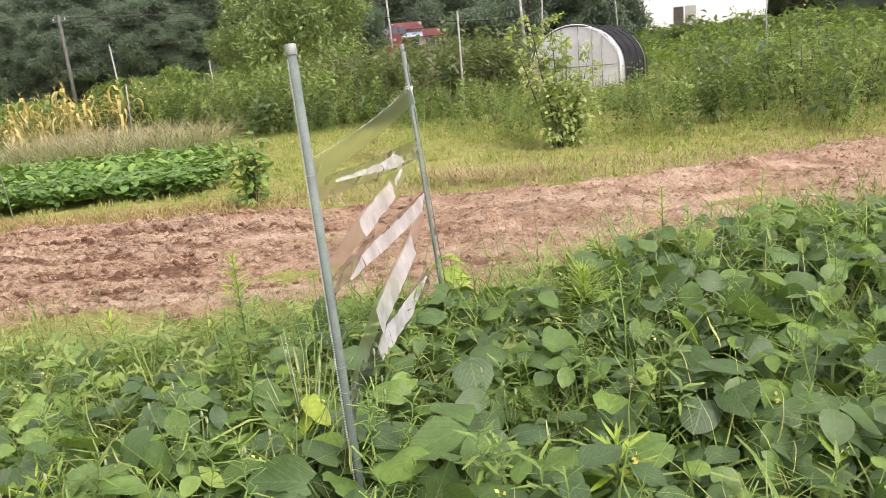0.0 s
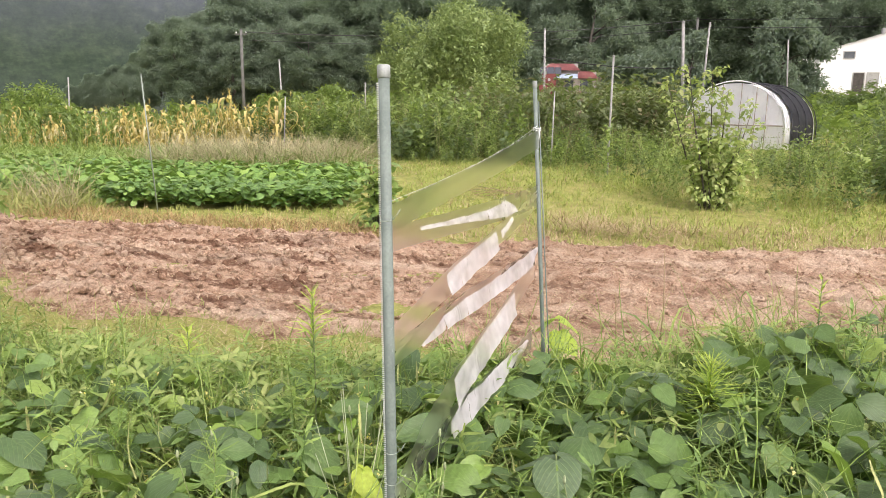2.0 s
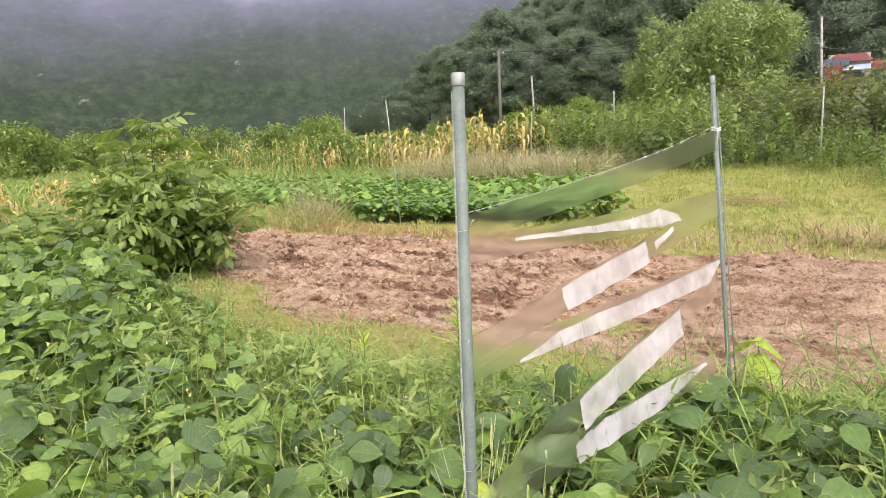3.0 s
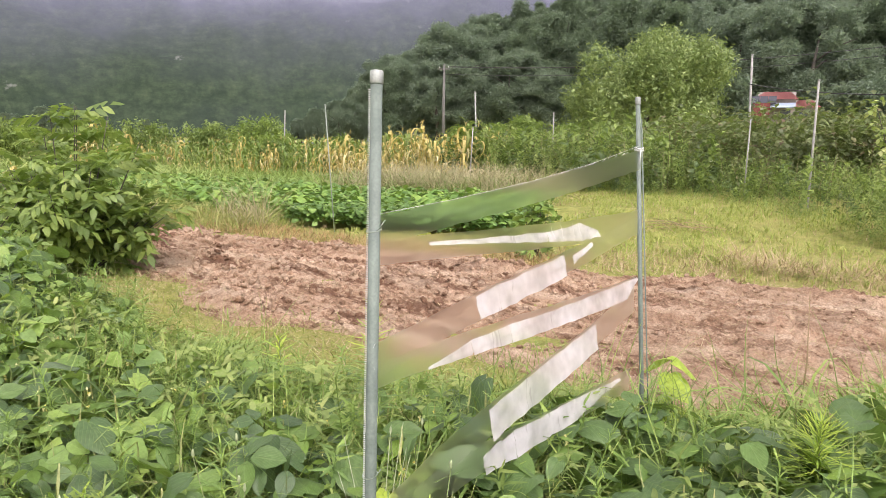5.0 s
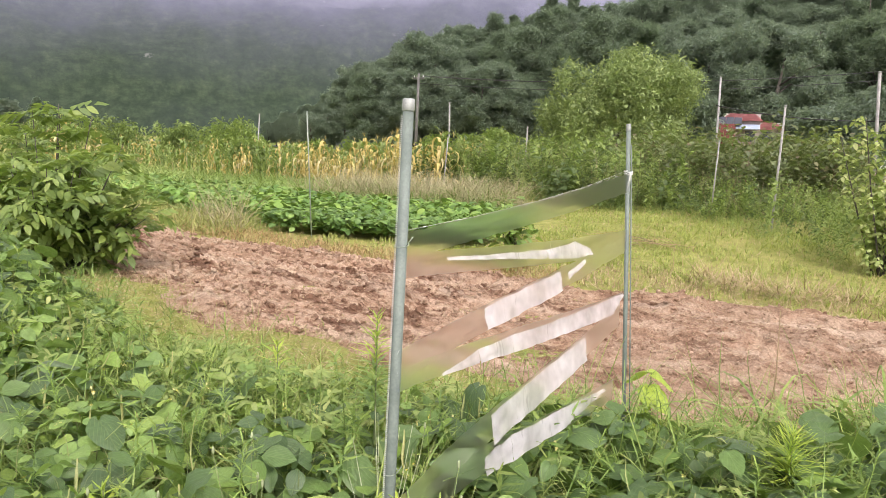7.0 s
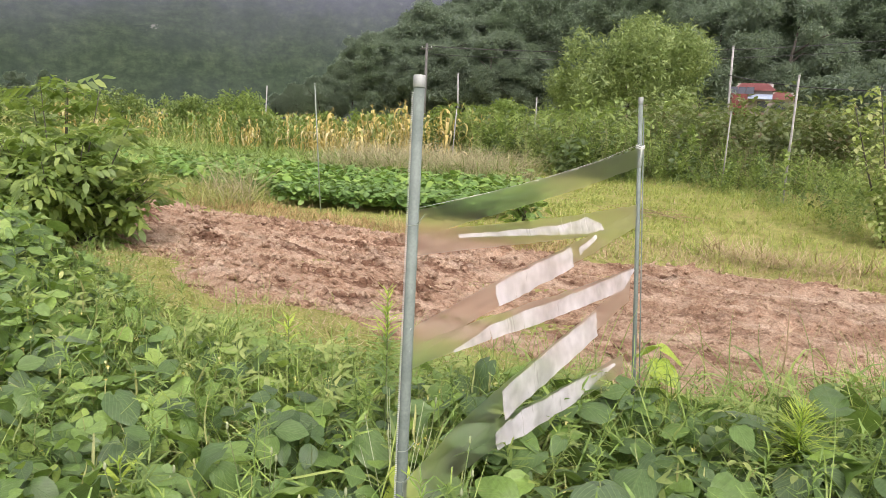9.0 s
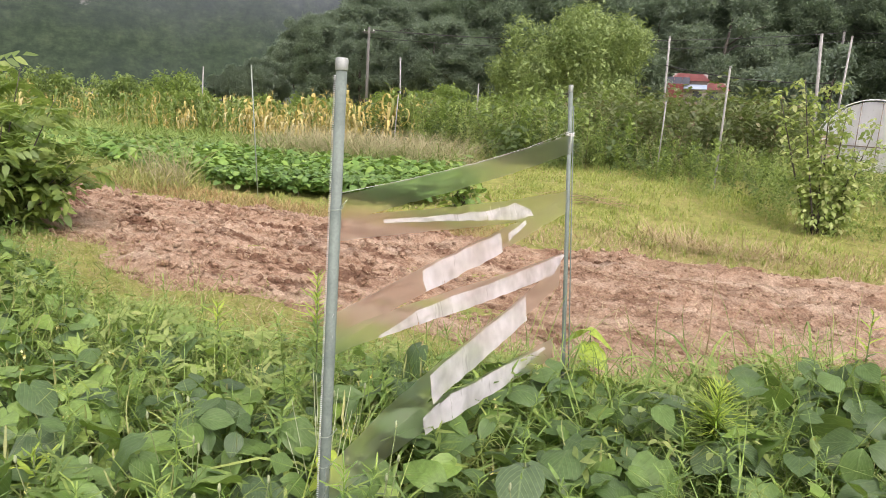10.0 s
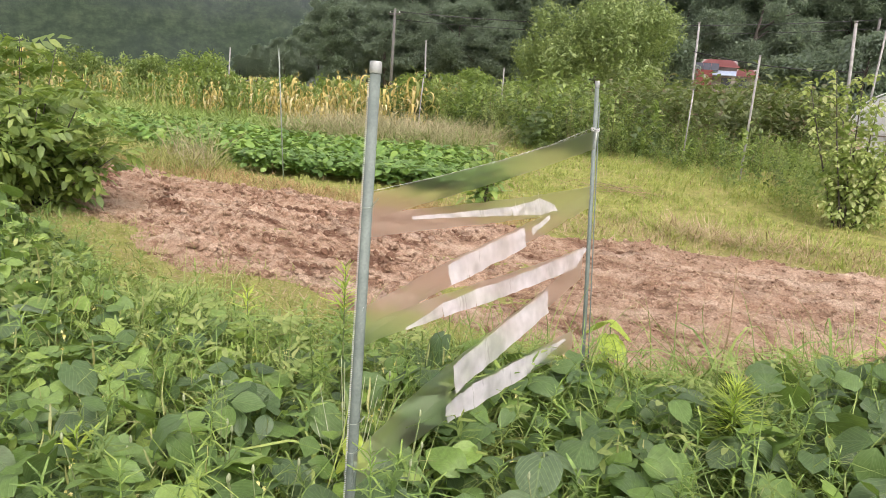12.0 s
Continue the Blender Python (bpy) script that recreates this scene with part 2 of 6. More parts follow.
M_blue = plain("blue_plastic", (0.03, 0.13, 0.38), (0.06, 0.20, 0.48), 4, 0.4)
M_stone = plain("field_stone", (0.28, 0.25, 0.22), (0.48, 0.44, 0.39), 3, 0.9, 0, 0.4)
M_string = plain("white_string", (0.55, 0.56, 0.52), (0.70, 0.70, 0.67), 30, 0.8)
M_tarp = plain("tan_tarp", (0.36, 0.27, 0.19), (0.50, 0.40, 0.30), 2, 0.8)


def soil_material():
    m, n, l, b = material("tilled_soil")
    big, mid, fine = noise_of(n, l, 0.7, 4), noise_of(n, l, 6, 6, 0.7), noise_of(n, l, 60, 5, 0.7)
    col = ramp(n, l, mid, [(0.32, (0.16, 0.092, 0.058)), (0.45, (0.375, 0.238, 0.156)), (0.60, (0.53, 0.388, 0.275))])
    col = mixed(n, l, ramp(n, l, big, [(0.35, (0, 0, 0)), (0.65, (0.45, 0.45, 0.45))]), col, (0.40, 0.29, 0.20))
    c = n.new("ShaderNodeTexCoord")
    mp = n.new("ShaderNodeMapping")
    mp.inputs["Scale"].default_value = (0.45, 1.3, 1.0)
    l.new(c.outputs["Object"], mp.inputs["Vector"])
    tl = n.new("ShaderNodeTexNoise")
    tl.inputs["Scale"].default_value, tl.inputs["Detail"].default_value, tl.inputs["Roughness"].default_value = 2.6, 6, 0.68
    l.new(mp.outputs[0], tl.inputs["Vector"])
    lump = tl.outputs["Fac"]
    sx = n.new("ShaderNodeSeparateXYZ")
    l.new(c.outputs["Object"], sx.inputs[0])
    moist = n.new("ShaderNodeMapRange")
    moist.inputs["From Min"].default_value, moist.inputs["From Max"].default_value = 1.0, -3.0
    moist.inputs["To Min"].default_value, moist.inputs["To Max"].default_value = 0.45, 1.0
    l.new(sx.outputs["X"], moist.inputs["Value"])
    dark = mixed(n, l, 1.0, ramp(n, l, lump, [(0.41, (0.9, 0.9, 0.9)), (0.475, (0, 0, 0))]), moist.outputs[0], "MULTIPLY")
    col = mixed(n, l, dark, col, (0.165, 0.088, 0.054))
    mp2 = n.new("ShaderNodeMapping")
    mp2.inputs["Scale"].default_value, mp2.inputs["Rotation"].default_value = (0.16, 1.5, 1.0), (0, 0, radians(-20))
    l.new(c.outputs["Object"], mp2.inputs["Vector"])
    ts = n.new("ShaderNodeTexNoise")
    ts.inputs["Scale"].default_value, ts.inputs["Detail"].default_value, ts.inputs["Roughness"].default_value = 2.2, 5, 0.6
    l.new(mp2.outputs[0], ts.inputs["Vector"])
    col = mixed(n, l, ramp(n, l, ts.outputs["Fac"], [(0.54, (0, 0, 0)), (0.66, (0.5, 0.5, 0.5))]), col, (0.30, 0.185, 0.118))
    col = mixed(n, l, ramp(n, l, ts.outputs["Fac"], [(0.35, (0.6, 0.6, 0.6)), (0.48, (0, 0, 0))]), col, (0.60, 0.475, 0.355))
    col = mixed(n, l, 0.6, col, ramp(n, l, fine, [(0.3, (0.18, 0.18, 0.18)), (0.7, (0.85, 0.85, 0.85))]), "OVERLAY")
    l.new(col, b.inputs["Base Color"])
    b.inputs["Roughness"].default_value = 0.95
    b.inputs["Specular IOR Level"].default_value = 0.1
    both = mixed(n, l, 0.5, mid, fine)
    bumped(n, l, b, both, 1.0, 0.06)
    return m


def ground_material():
    m, n, l, b = material("grassy_ground")
    big, mid, fine = noise_of(n, l, 0.35, 4), noise_of(n, l, 5, 6, 0.7), noise_of(n, l, 45, 5, 0.7)
    col = ramp(n, l, mid, [(0.3, (0.14, 0.16, 0.045)), (0.5, (0.26, 0.28, 0.075)), (0.72, (0.39, 0.36, 0.14))])
    col = mixed(n, l, ramp(n, l, big, [(0.45, (0, 0, 0)), (0.7, (0.5, 0.5, 0.5))]), col, (0.30, 0.24, 0.11))
    col = mixed(n, l, 0.6, col, ramp(n, l, fine, [(0.3, (0.25, 0.25, 0.25)), (0.7, (0.8, 0.8, 0.8))]), "OVERLAY")
    l.new(col, b.inputs["Base Color"])
    b.inputs["Roughness"].default_value = 0.95
    b.inputs["Specular IOR Level"].default_value = 0.1
    bumped(n, l, b, fine, 0.8, 0.03)
    return m


def hill_material():
    m, n, l, b = material("hazed_wooded_slope")
    mid = noise_of(n, l, 0.12, 8, 0.75)
    # slope greens raised too, with distance haze in the colour
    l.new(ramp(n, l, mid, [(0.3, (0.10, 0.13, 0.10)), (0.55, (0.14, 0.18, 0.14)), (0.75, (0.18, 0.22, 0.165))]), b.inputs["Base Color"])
    b.inputs["Roughness"].default_value = 0.95
    bumped(n, l, b, mid, 1.0, 2.0)
    return m


def mountain_material():
    """Far wooded mountain; haze and low cloud painted as glow, thicker towards the top."""
    m, n, l, b = material("mountain_painted_haze")
    mid, big = noise_of(n, l, 0.085, 8, 0.7, "UV"), noise_of(n, l, 0.010, 4, 0.6, "UV")
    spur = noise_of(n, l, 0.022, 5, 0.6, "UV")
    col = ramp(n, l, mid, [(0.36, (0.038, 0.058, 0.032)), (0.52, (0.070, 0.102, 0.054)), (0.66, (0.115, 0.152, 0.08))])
    uvc = n.new("ShaderNodeTexCoord")
    squash = n.new("ShaderNodeMapping")
    squash.inputs["Scale"].default_value = (0.09, 0.17, 1.0)
    l.new(uvc.outputs["UV"], squash.inputs["Vector"])
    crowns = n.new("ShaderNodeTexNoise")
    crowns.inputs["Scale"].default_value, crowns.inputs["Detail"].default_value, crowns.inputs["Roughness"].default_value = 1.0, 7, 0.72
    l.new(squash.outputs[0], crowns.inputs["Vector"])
    # shade between the crowns, put into the colour as dark flecks
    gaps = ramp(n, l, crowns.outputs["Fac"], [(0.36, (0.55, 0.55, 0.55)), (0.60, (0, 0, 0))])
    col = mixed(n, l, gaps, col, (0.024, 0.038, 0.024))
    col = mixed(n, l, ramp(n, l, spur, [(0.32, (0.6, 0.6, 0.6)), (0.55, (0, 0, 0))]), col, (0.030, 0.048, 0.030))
    rock = noise_of(n, l, 0.035, 7, 0.62, "UV")
    col = mixed(n, l, ramp(n, l, rock, [(0.655, (0, 0, 0)), (0.70, (0.6, 0.6, 0.6))]), col, (0.42, 0.41, 0.38))
    l.new(col, b.inputs["Base Color"])
    b.inputs["Roughness"].default_value = 1.0
    b.inputs["Specular IOR Level"].default_value = 0.0
    bumped(n, l, b, mid, 1.0, 6.0)
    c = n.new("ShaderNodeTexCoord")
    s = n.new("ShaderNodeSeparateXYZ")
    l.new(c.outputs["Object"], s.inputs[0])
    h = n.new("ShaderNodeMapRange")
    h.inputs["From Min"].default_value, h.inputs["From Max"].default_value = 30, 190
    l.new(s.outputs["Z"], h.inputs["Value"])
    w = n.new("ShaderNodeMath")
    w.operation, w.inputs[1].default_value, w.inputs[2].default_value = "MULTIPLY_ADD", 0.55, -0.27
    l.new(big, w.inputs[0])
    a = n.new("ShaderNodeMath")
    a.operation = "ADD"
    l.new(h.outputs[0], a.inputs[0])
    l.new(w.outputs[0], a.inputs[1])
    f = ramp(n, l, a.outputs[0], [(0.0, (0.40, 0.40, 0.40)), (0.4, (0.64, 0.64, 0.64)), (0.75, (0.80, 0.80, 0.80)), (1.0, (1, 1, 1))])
    # emission carries the haze, paler and bluer higher up
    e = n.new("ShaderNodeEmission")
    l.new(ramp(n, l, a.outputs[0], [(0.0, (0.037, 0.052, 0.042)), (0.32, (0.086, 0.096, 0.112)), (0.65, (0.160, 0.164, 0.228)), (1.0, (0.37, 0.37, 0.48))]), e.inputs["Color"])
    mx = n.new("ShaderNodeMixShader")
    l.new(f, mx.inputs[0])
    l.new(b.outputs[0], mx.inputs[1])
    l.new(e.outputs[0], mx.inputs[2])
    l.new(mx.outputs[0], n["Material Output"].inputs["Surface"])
    return m


def film_material():
    """Clear plastic film, hazy, that blurs what lies behind it."""
    m, n, l, b = material("hazy_clear_film")
    r = n.new("ShaderNodeBsdfRefraction")
    r.inputs["Roughness"].default_value, r.inputs["IOR"].default_value = 0.4, 1.03
    r.inputs["Color"].default_value = (0.97, 0.96, 0.93, 1)
    t = n.new("ShaderNodeBsdfTransparent")
    t.inputs["Color"].default_value = (0.98, 0.98, 0.96, 1)
    mx = n.new("ShaderNodeMixShader")
    mx.inputs[0].default_value = 0.45
    l.new(r.outputs[0], mx.inputs[1])
    l.new(t.outputs[0], mx.inputs[2])
    d = n.new("ShaderNodeBsdfDiffuse")
    d.inputs["Color"].default_value = (0.7, 0.7, 0.66, 1)
    m2 = n.new("ShaderNodeMixShader")
    m2.inputs[0].default_value = 0.035
    l.new(mx.outputs[0], m2.inputs[1])
    l.new(d.outputs[0], m2.inputs[2])
    l.new(m2.outputs[0], n["Material Output"].inputs["Surface"])
    return m


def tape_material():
    """Thin creased translucent tape: white sky reflection and crease shade put into the colour."""
    m, n, l, b = material("tape_painted_reflection")
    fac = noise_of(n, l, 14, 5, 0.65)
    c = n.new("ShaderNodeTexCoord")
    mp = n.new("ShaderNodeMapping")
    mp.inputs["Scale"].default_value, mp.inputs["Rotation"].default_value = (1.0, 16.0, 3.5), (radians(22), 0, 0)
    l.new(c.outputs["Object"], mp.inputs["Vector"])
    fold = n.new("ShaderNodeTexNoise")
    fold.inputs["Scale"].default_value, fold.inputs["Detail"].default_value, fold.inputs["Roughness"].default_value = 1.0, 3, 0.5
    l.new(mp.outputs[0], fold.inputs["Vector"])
    # white base stands in for sky mirrored in the twisted film
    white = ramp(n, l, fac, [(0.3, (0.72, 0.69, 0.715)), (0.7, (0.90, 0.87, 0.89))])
    # fold shade drawn in as thin dark lines
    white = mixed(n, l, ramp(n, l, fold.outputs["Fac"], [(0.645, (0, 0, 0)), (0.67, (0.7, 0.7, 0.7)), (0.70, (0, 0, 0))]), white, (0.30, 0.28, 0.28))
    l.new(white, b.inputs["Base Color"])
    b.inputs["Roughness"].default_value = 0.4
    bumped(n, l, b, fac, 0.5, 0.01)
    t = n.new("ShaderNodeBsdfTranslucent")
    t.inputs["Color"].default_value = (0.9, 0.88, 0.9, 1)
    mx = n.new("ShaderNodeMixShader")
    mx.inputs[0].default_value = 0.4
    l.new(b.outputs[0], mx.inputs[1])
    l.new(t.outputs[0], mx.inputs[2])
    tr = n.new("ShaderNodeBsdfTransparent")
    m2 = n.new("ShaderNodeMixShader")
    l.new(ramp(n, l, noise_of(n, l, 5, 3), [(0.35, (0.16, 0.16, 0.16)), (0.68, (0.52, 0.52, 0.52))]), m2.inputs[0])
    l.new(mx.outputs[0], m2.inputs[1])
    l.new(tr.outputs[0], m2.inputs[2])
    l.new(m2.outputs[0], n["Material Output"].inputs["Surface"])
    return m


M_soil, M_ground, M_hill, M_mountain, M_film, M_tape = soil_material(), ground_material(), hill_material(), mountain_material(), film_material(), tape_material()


# ---- builders ----
def part(name, bm, mat, parent=None, label=""):
    """Links a bmesh as one mesh object, under a thing or a part."""
    me = bpy.data.meshes.new(name)
    bm.to_mesh(me)
    bm.free()
    me.materials.append(mat)
    ob = new(name, me)
    ob.parent = parent
    return tagged(ob, label)


def meshed(name, me, parent=None, label=""):
    ob = new(name, me)
    ob.parent = parent
    return tagged(ob, label)


def thing(name, x, y, z, label, category, group="", rz=0.0):
    ob = new(name)
    ob.empty_display_size = 0.1
    ob.matrix_world = pose(x, y, z, 0, 0, rz)
    return tagged(ob, label, category, group)


def tube(bm, points, radii, sides=8, cap=True):
    """A tapered tube along points."""
    rings = []
    for i, p in enumerate(points):
        p = Vector(p)
        d = (Vector(points[min(i + 1, len(points) - 1)]) - Vector(points[max(i - 1, 0)])).normalized()
        u = d.orthogonal().normalized() if abs(d.z) < 0.9 else (Vector((1, 0, 0)) - d * d.x).normalized()
        v = d.cross(u)
        r = radii[i] if isinstance(radii, (list, tuple)) else radii
        rings.append([bm.verts.new(p + u * (r * math.cos(a)) + v * (r * math.sin(a))) for a in [2 * math.pi * k / sides for k in range(sides)]])
    for a, b in zip(rings, rings[1:]):
        for k in range(sides):
            f = bm.faces.new((a[k], a[(k + 1) % sides], b[(k + 1) % sides], b[k]))
            f.smooth = True
    if cap:
        bm.faces.new(rings[0][::-1])
        bm.faces.new(rings[-1])


def box(bm, x0, y0, z0, x1, y1, z1, bevel=0.0):
    made = bmesh.ops.create_cube(bm, size=1.0)["verts"]
    for v in made:
        v.co = Vector((x0 + (v.co.x + 0.5) * (x1 - x0), y0 + (v.co.y + 0.5) * (y1 - y0), z0 + (v.co.z + 0.5) * (z1 - z0)))
    if bevel:
        edges = list({e for v in made for e in v.link_edges})
        bmesh.ops.bevel(bm, geom=edges, offset=bevel, segments=1, affect="EDGES")


class Leaf:
    """A small template: vertices, faces and a place across and along for each vertex."""

    def __init__(self, verts, faces, uv=None):
        self.v = np.array(verts, float)
        self.f = faces
        self.uv = np.array(uv if uv is not None else [(0.5, 0.5)] * len(verts), float)

    def at(self, m):
        w = np.array(m)
        return Leaf(self.v @ w[:3, :3].T + w[:3, 3], self.f, self.uv)


def merge(leaves):
    v, f, uv, o = [], [], [], 0
    for q in leaves:
        v.append(q.v)
        uv.append(q.uv)
        f += [tuple(i + o for i in face) for face in q.f]
        o += len(q.v)
    return Leaf(np.concatenate(v), f, np.concatenate(uv))


def broad(length, width, fold=0.18, droop=0.25, stations=6, heart=True):
    """A broad leaf along +y from its stalk, folded along the midrib, its tip drooping; a heart-shaped one is rounded and puffed between the veins."""
    v, uv, f = [], [], []
    cols = (-1.0, -0.55, 0.0, 0.55, 1.0) if heart else (-1.0, 0.0, 1.0)
    for i in range(stations + 1):
        s = i / stations
        if heart:
            w = width * 0.5 * 2.3 * math.sqrt(s + 0.035) * (1 - s) ** 0.76
        else:
            w = width * 0.5 * math.sin(math.pi * s ** 0.9) ** 0.9 if 0 < s < 1 else 0.0
        w = max(w, 0.002)
        z = -droop * length * s * s + 0.04 * length * math.sin(s * 7)
        back = -0.13 * length * (1 - s) ** 3 if heart else 0
        for u in cols:
            v.append((u * w, s * length + back * abs(u), z + w * (fold * abs(u) + (0.30 * (abs(u) - u * u) - 0.10 * u * u if heart else 0))))
            uv.append((u * w / width * 2, s))
    n = len(cols)
    for i in range(stations):
        for j in range(n - 1):
            a = n * i + j
            f.append((a, a + 1, a + n + 1, a + n))
    return Leaf(v, f, uv)


def blade(length, width, bend=0.5, stations=3):
    """A narrow blade that stands up from the origin and bends over towards +y."""
    v, f = [], []
    for i in range(stations + 1):
        s = i / stations
        a = bend * s * 1.4
        y, z = length * s * math.sin(a) * 0.8, length * s * math.cos(a * 0.9)
        w = width * 0.5 * (1 - s) ** 0.6 if i < stations else 0.0
        v += [(-w, y, z), (w, y, z)] if i < stations else [(0, y, z)]
    for i in range(stations - 1):
        a = 2 * i
        f.append((a, a + 1, a + 3, a + 2))
    a = 2 * (stations - 1)
    f.append((a, a + 1, a + 2))
    return Leaf(v, f)


def poses_of(rs, xyz, scale=(0.8, 1.2), tilt=(-30, 30), yaw=None):
    """A stack of poses: places, random yaw, tilt about x and y, size."""
    k = len(xyz)
    a = rs.uniform(0, 2 * np.pi, k) if yaw is None else yaw
    t, r = np.radians(rs.uniform(*tilt, k)), np.radians(rs.normal(size=k) * 20)
    s = rs.uniform(*scale, k)
    ca, sa, ct, st, cr, sr = np.cos(a), np.sin(a), np.cos(t), np.sin(t), np.cos(r), np.sin(r)
    o, i = np.zeros(k), np.ones(k)
    rz = np.array([[ca, -sa, o], [sa, ca, o], [o, o, i]]).transpose(2, 0, 1)
    rx = np.array([[i, o, o], [o, ct, -st], [o, st, ct]]).transpose(2, 0, 1)
    ry = np.array([[cr, o, sr], [o, i, o], [-sr, o, cr]]).transpose(2, 0, 1)
    m = np.zeros((k, 4, 4))
    m[:, :3, :3] = (rz @ rx @ ry) * s[:, None, None]
    m[:, :3, 3] = xyz
    m[:, 3, 3] = 1
    return m


def joined(name, templates, poses, mat, rs, smooth=True):
    """Many leaves in one mesh."""
    pick = rs.randint(0, len(templates), len(poses))
    V, L, T, U, o = [], [], [], [], 0
    for k, q in enumerate(templates):
        m = poses[pick == k]
        if not len(m):
            continue
        v = np.einsum("nij,vj->nvi", m[:, :3, :3], q.v) + m[:, None, :3, 3]
        loop = np.array([i for face in q.f for i in face])
        tot = np.array([len(face) for face in q.f])
        V.append(v.reshape(-1, 3))
        L.append((loop[None] + (np.arange(len(m)) * len(q.v))[:, None] + o).ravel())
        T.append(np.tile(tot, len(m)))
        U.append(np.tile(q.uv[loop], (len(m), 1)))
        o += len(m) * len(q.v)
    return raw_mesh(name, np.concatenate(V), np.concatenate(L), np.concatenate(T), mat, np.concatenate(U), smooth)


def raw_mesh(name, v, loops, totals, mat, uv=None, smooth=True):
    me = bpy.data.meshes.new(name)
    me.vertices.add(len(v))
    me.vertices.foreach_set("co", v.astype(np.float32).ravel())
    me.loops.add(len(loops))
    me.loops.foreach_set("vertex_index", loops.astype(np.int32))
    me.polygons.add(len(totals))
    me.polygons.foreach_set("loop_start", np.r_[0, np.cumsum(totals)[:-1]].astype(np.int32))
    me.polygons.foreach_set("loop_total", totals.astype(np.int32))
    me.polygons.foreach_set("use_smooth", np.full(len(totals), smooth))
    if uv is not None:
        me.uv_layers.new(name="UVMap").data.foreach_set("uv", uv.astype(np.float32).ravel())
    me.update(calc_edges=True)
    me.validate()
    me.materials.append(mat)
    return me


def template_mesh(name, leaf, mat):
    loops = np.array([i for f in leaf.f for i in f])
    return raw_mesh(name, leaf.v, loops, np.array([len(f) for f in leaf.f]), mat, leaf.uv[loops])


def grid_mesh(name, xs, ys, height, mat):
    X, Y = np.meshgrid(xs, ys)
    Z = height(X, Y)
    v = np.stack([X, Y, Z], -1).reshape(-1, 3)
    a, b = len(xs), len(ys)
    i = (np.arange(b - 1)[:, None] * a + np.arange(a - 1)[None]).ravel()
    q = np.stack([i, i + 1, i + a + 1, i + a], -1)
    return raw_mesh(name, v, q.ravel(), np.full(len(q), 4), mat)


def lumps(X, Y, scale, seed=0.0, octaves=4):
    """Uneven relief from Blender's noise, about -1 to 1."""
    out = np.empty(X.size)
    for k, (x, y) in enumerate(zip(X.ravel(), Y.ravel())):
        out[k] = noise.fractal((x * scale, y * scale, seed), 1.0, 2.0, octaves)
    return out.reshape(X.shape)

# ---- the large structure: ground, soil, hills ----
NEAR_X, NEAR_Y = [-9, -8, -6.5, -5.3, -4.1, -2.5, -1.5, -0.5, 0.5, 1.7, 3.6, 8, 14], [7.6, 7.0, 6.3, 6.2, 5.8, 5.9, 6.0, 6.1, 6.5, 7.2, 8.2, 10.4, 13.6]
FAR_X, FAR_Y = [-11, -8.3, -6.5, -5, -3.3, -1.3, 0, 1.4, 3, 4.9, 9, 14], [8.9, 9.2, 9.2, 9.5, 9.6, 10.1, 10.3, 10.9, 11.8, 12.7, 15, 18]
EDGE_X, EDGE_Y = [-7, -5.4, -4.6, -4.0, -2.5, -1.2, -0.4, 0.1, 0.7, 1.3, 2.7, 5], [5.0, 5.2, 5.1, 4.7, 4.8, 5.2, 5.4, 5.6, 6.2, 6.6, 7.2, 8.2]
WEED_X, WEED_Y = [-14, -9.4, -6.5, -3.9, -2.3, -0.65, 0.36, 1.3, 2.4, 3.8, 5.5, 12], [22, 22.5, 20.6, 19.4, 17.0, 15.2, 14.5, 14.3, 14.2, 14.4, 14.2, 16]


def smooth(t):
    t = np.clip(t, 0, 1)
    return t * t * (3 - 2 * t)


def ground_z(x, y):
    x, y = np.asarray(x, float), np.asarray(y, float)
    return 0.25 * smooth((y - 12.5) / 3.5) * smooth((x + 9) / 6) + 3.0 * smooth((y - 40) / 45) * smooth((x + 12) / 22)


def ground_height(X, Y):
    Z = ground_z(X, Y)
    near = (np.abs(X) < 20) & (Y > 0) & (Y < 40)
    Z[near] += 0.03 * lumps(X[near], Y[near], 0.8, 3.0, 3)
    return Z


axis = np.r_[-2500, -1500, -900, -500, -300, -200, -140, -100, -70, -50, np.arange(-36, 36.1, 0.5), 50, 70, 100, 140, 200, 300, 500, 900, 1500, 2500]
tagged(meshed("ground", grid_mesh("ground", axis, axis + 8, ground_height, M_ground)), "green and straw coloured grassy earth across the field", "ground", kind="structure")


def soil_height(X, Y):
    lo, hi = np.interp(X, NEAR_X, NEAR_Y), np.interp(X, FAR_X, FAR_Y)
    wob = 0.30 * lumps(X, Y, 0.9, 9.0, 3)
    inside = np.minimum(np.minimum(Y - lo, hi - Y), np.minimum(X + 10.2, 14 - X)) + wob
    big, mid, fine = lumps(X, Y, 0.8, 1.0, 3), lumps(X, Y, 3.1, 2.0, 3), lumps(X, Y, 9.0, 5.0, 3)
    rough = 0.35 + 0.65 * smooth((big + 0.35) / 0.7)
    body = 0.035 * big + rough * (0.085 * np.abs(mid) + 0.080 * np.abs(fine)) - 0.03
    furrow = 0.022 * np.sin((Y - 0.22 * X + 0.5 * big) * 5.2)
    right = smooth((X + 1.5) / 2.5)
    for off, h in ((0.55, 0.06), (1.15, 0.10), (2.1, 0.08), (2.9, 0.06)):
        furrow = furrow + right * h * np.exp(-(((hi - off + 0.15 * mid) - Y) / 0.13) ** 2)
    return np.where(inside > 0, 0.05 * smooth(inside / 0.3) + (body + furrow) * smooth(inside / 0.25) + 0.005, -0.06 + 0.12 * np.clip(inside, -0.5, 0))


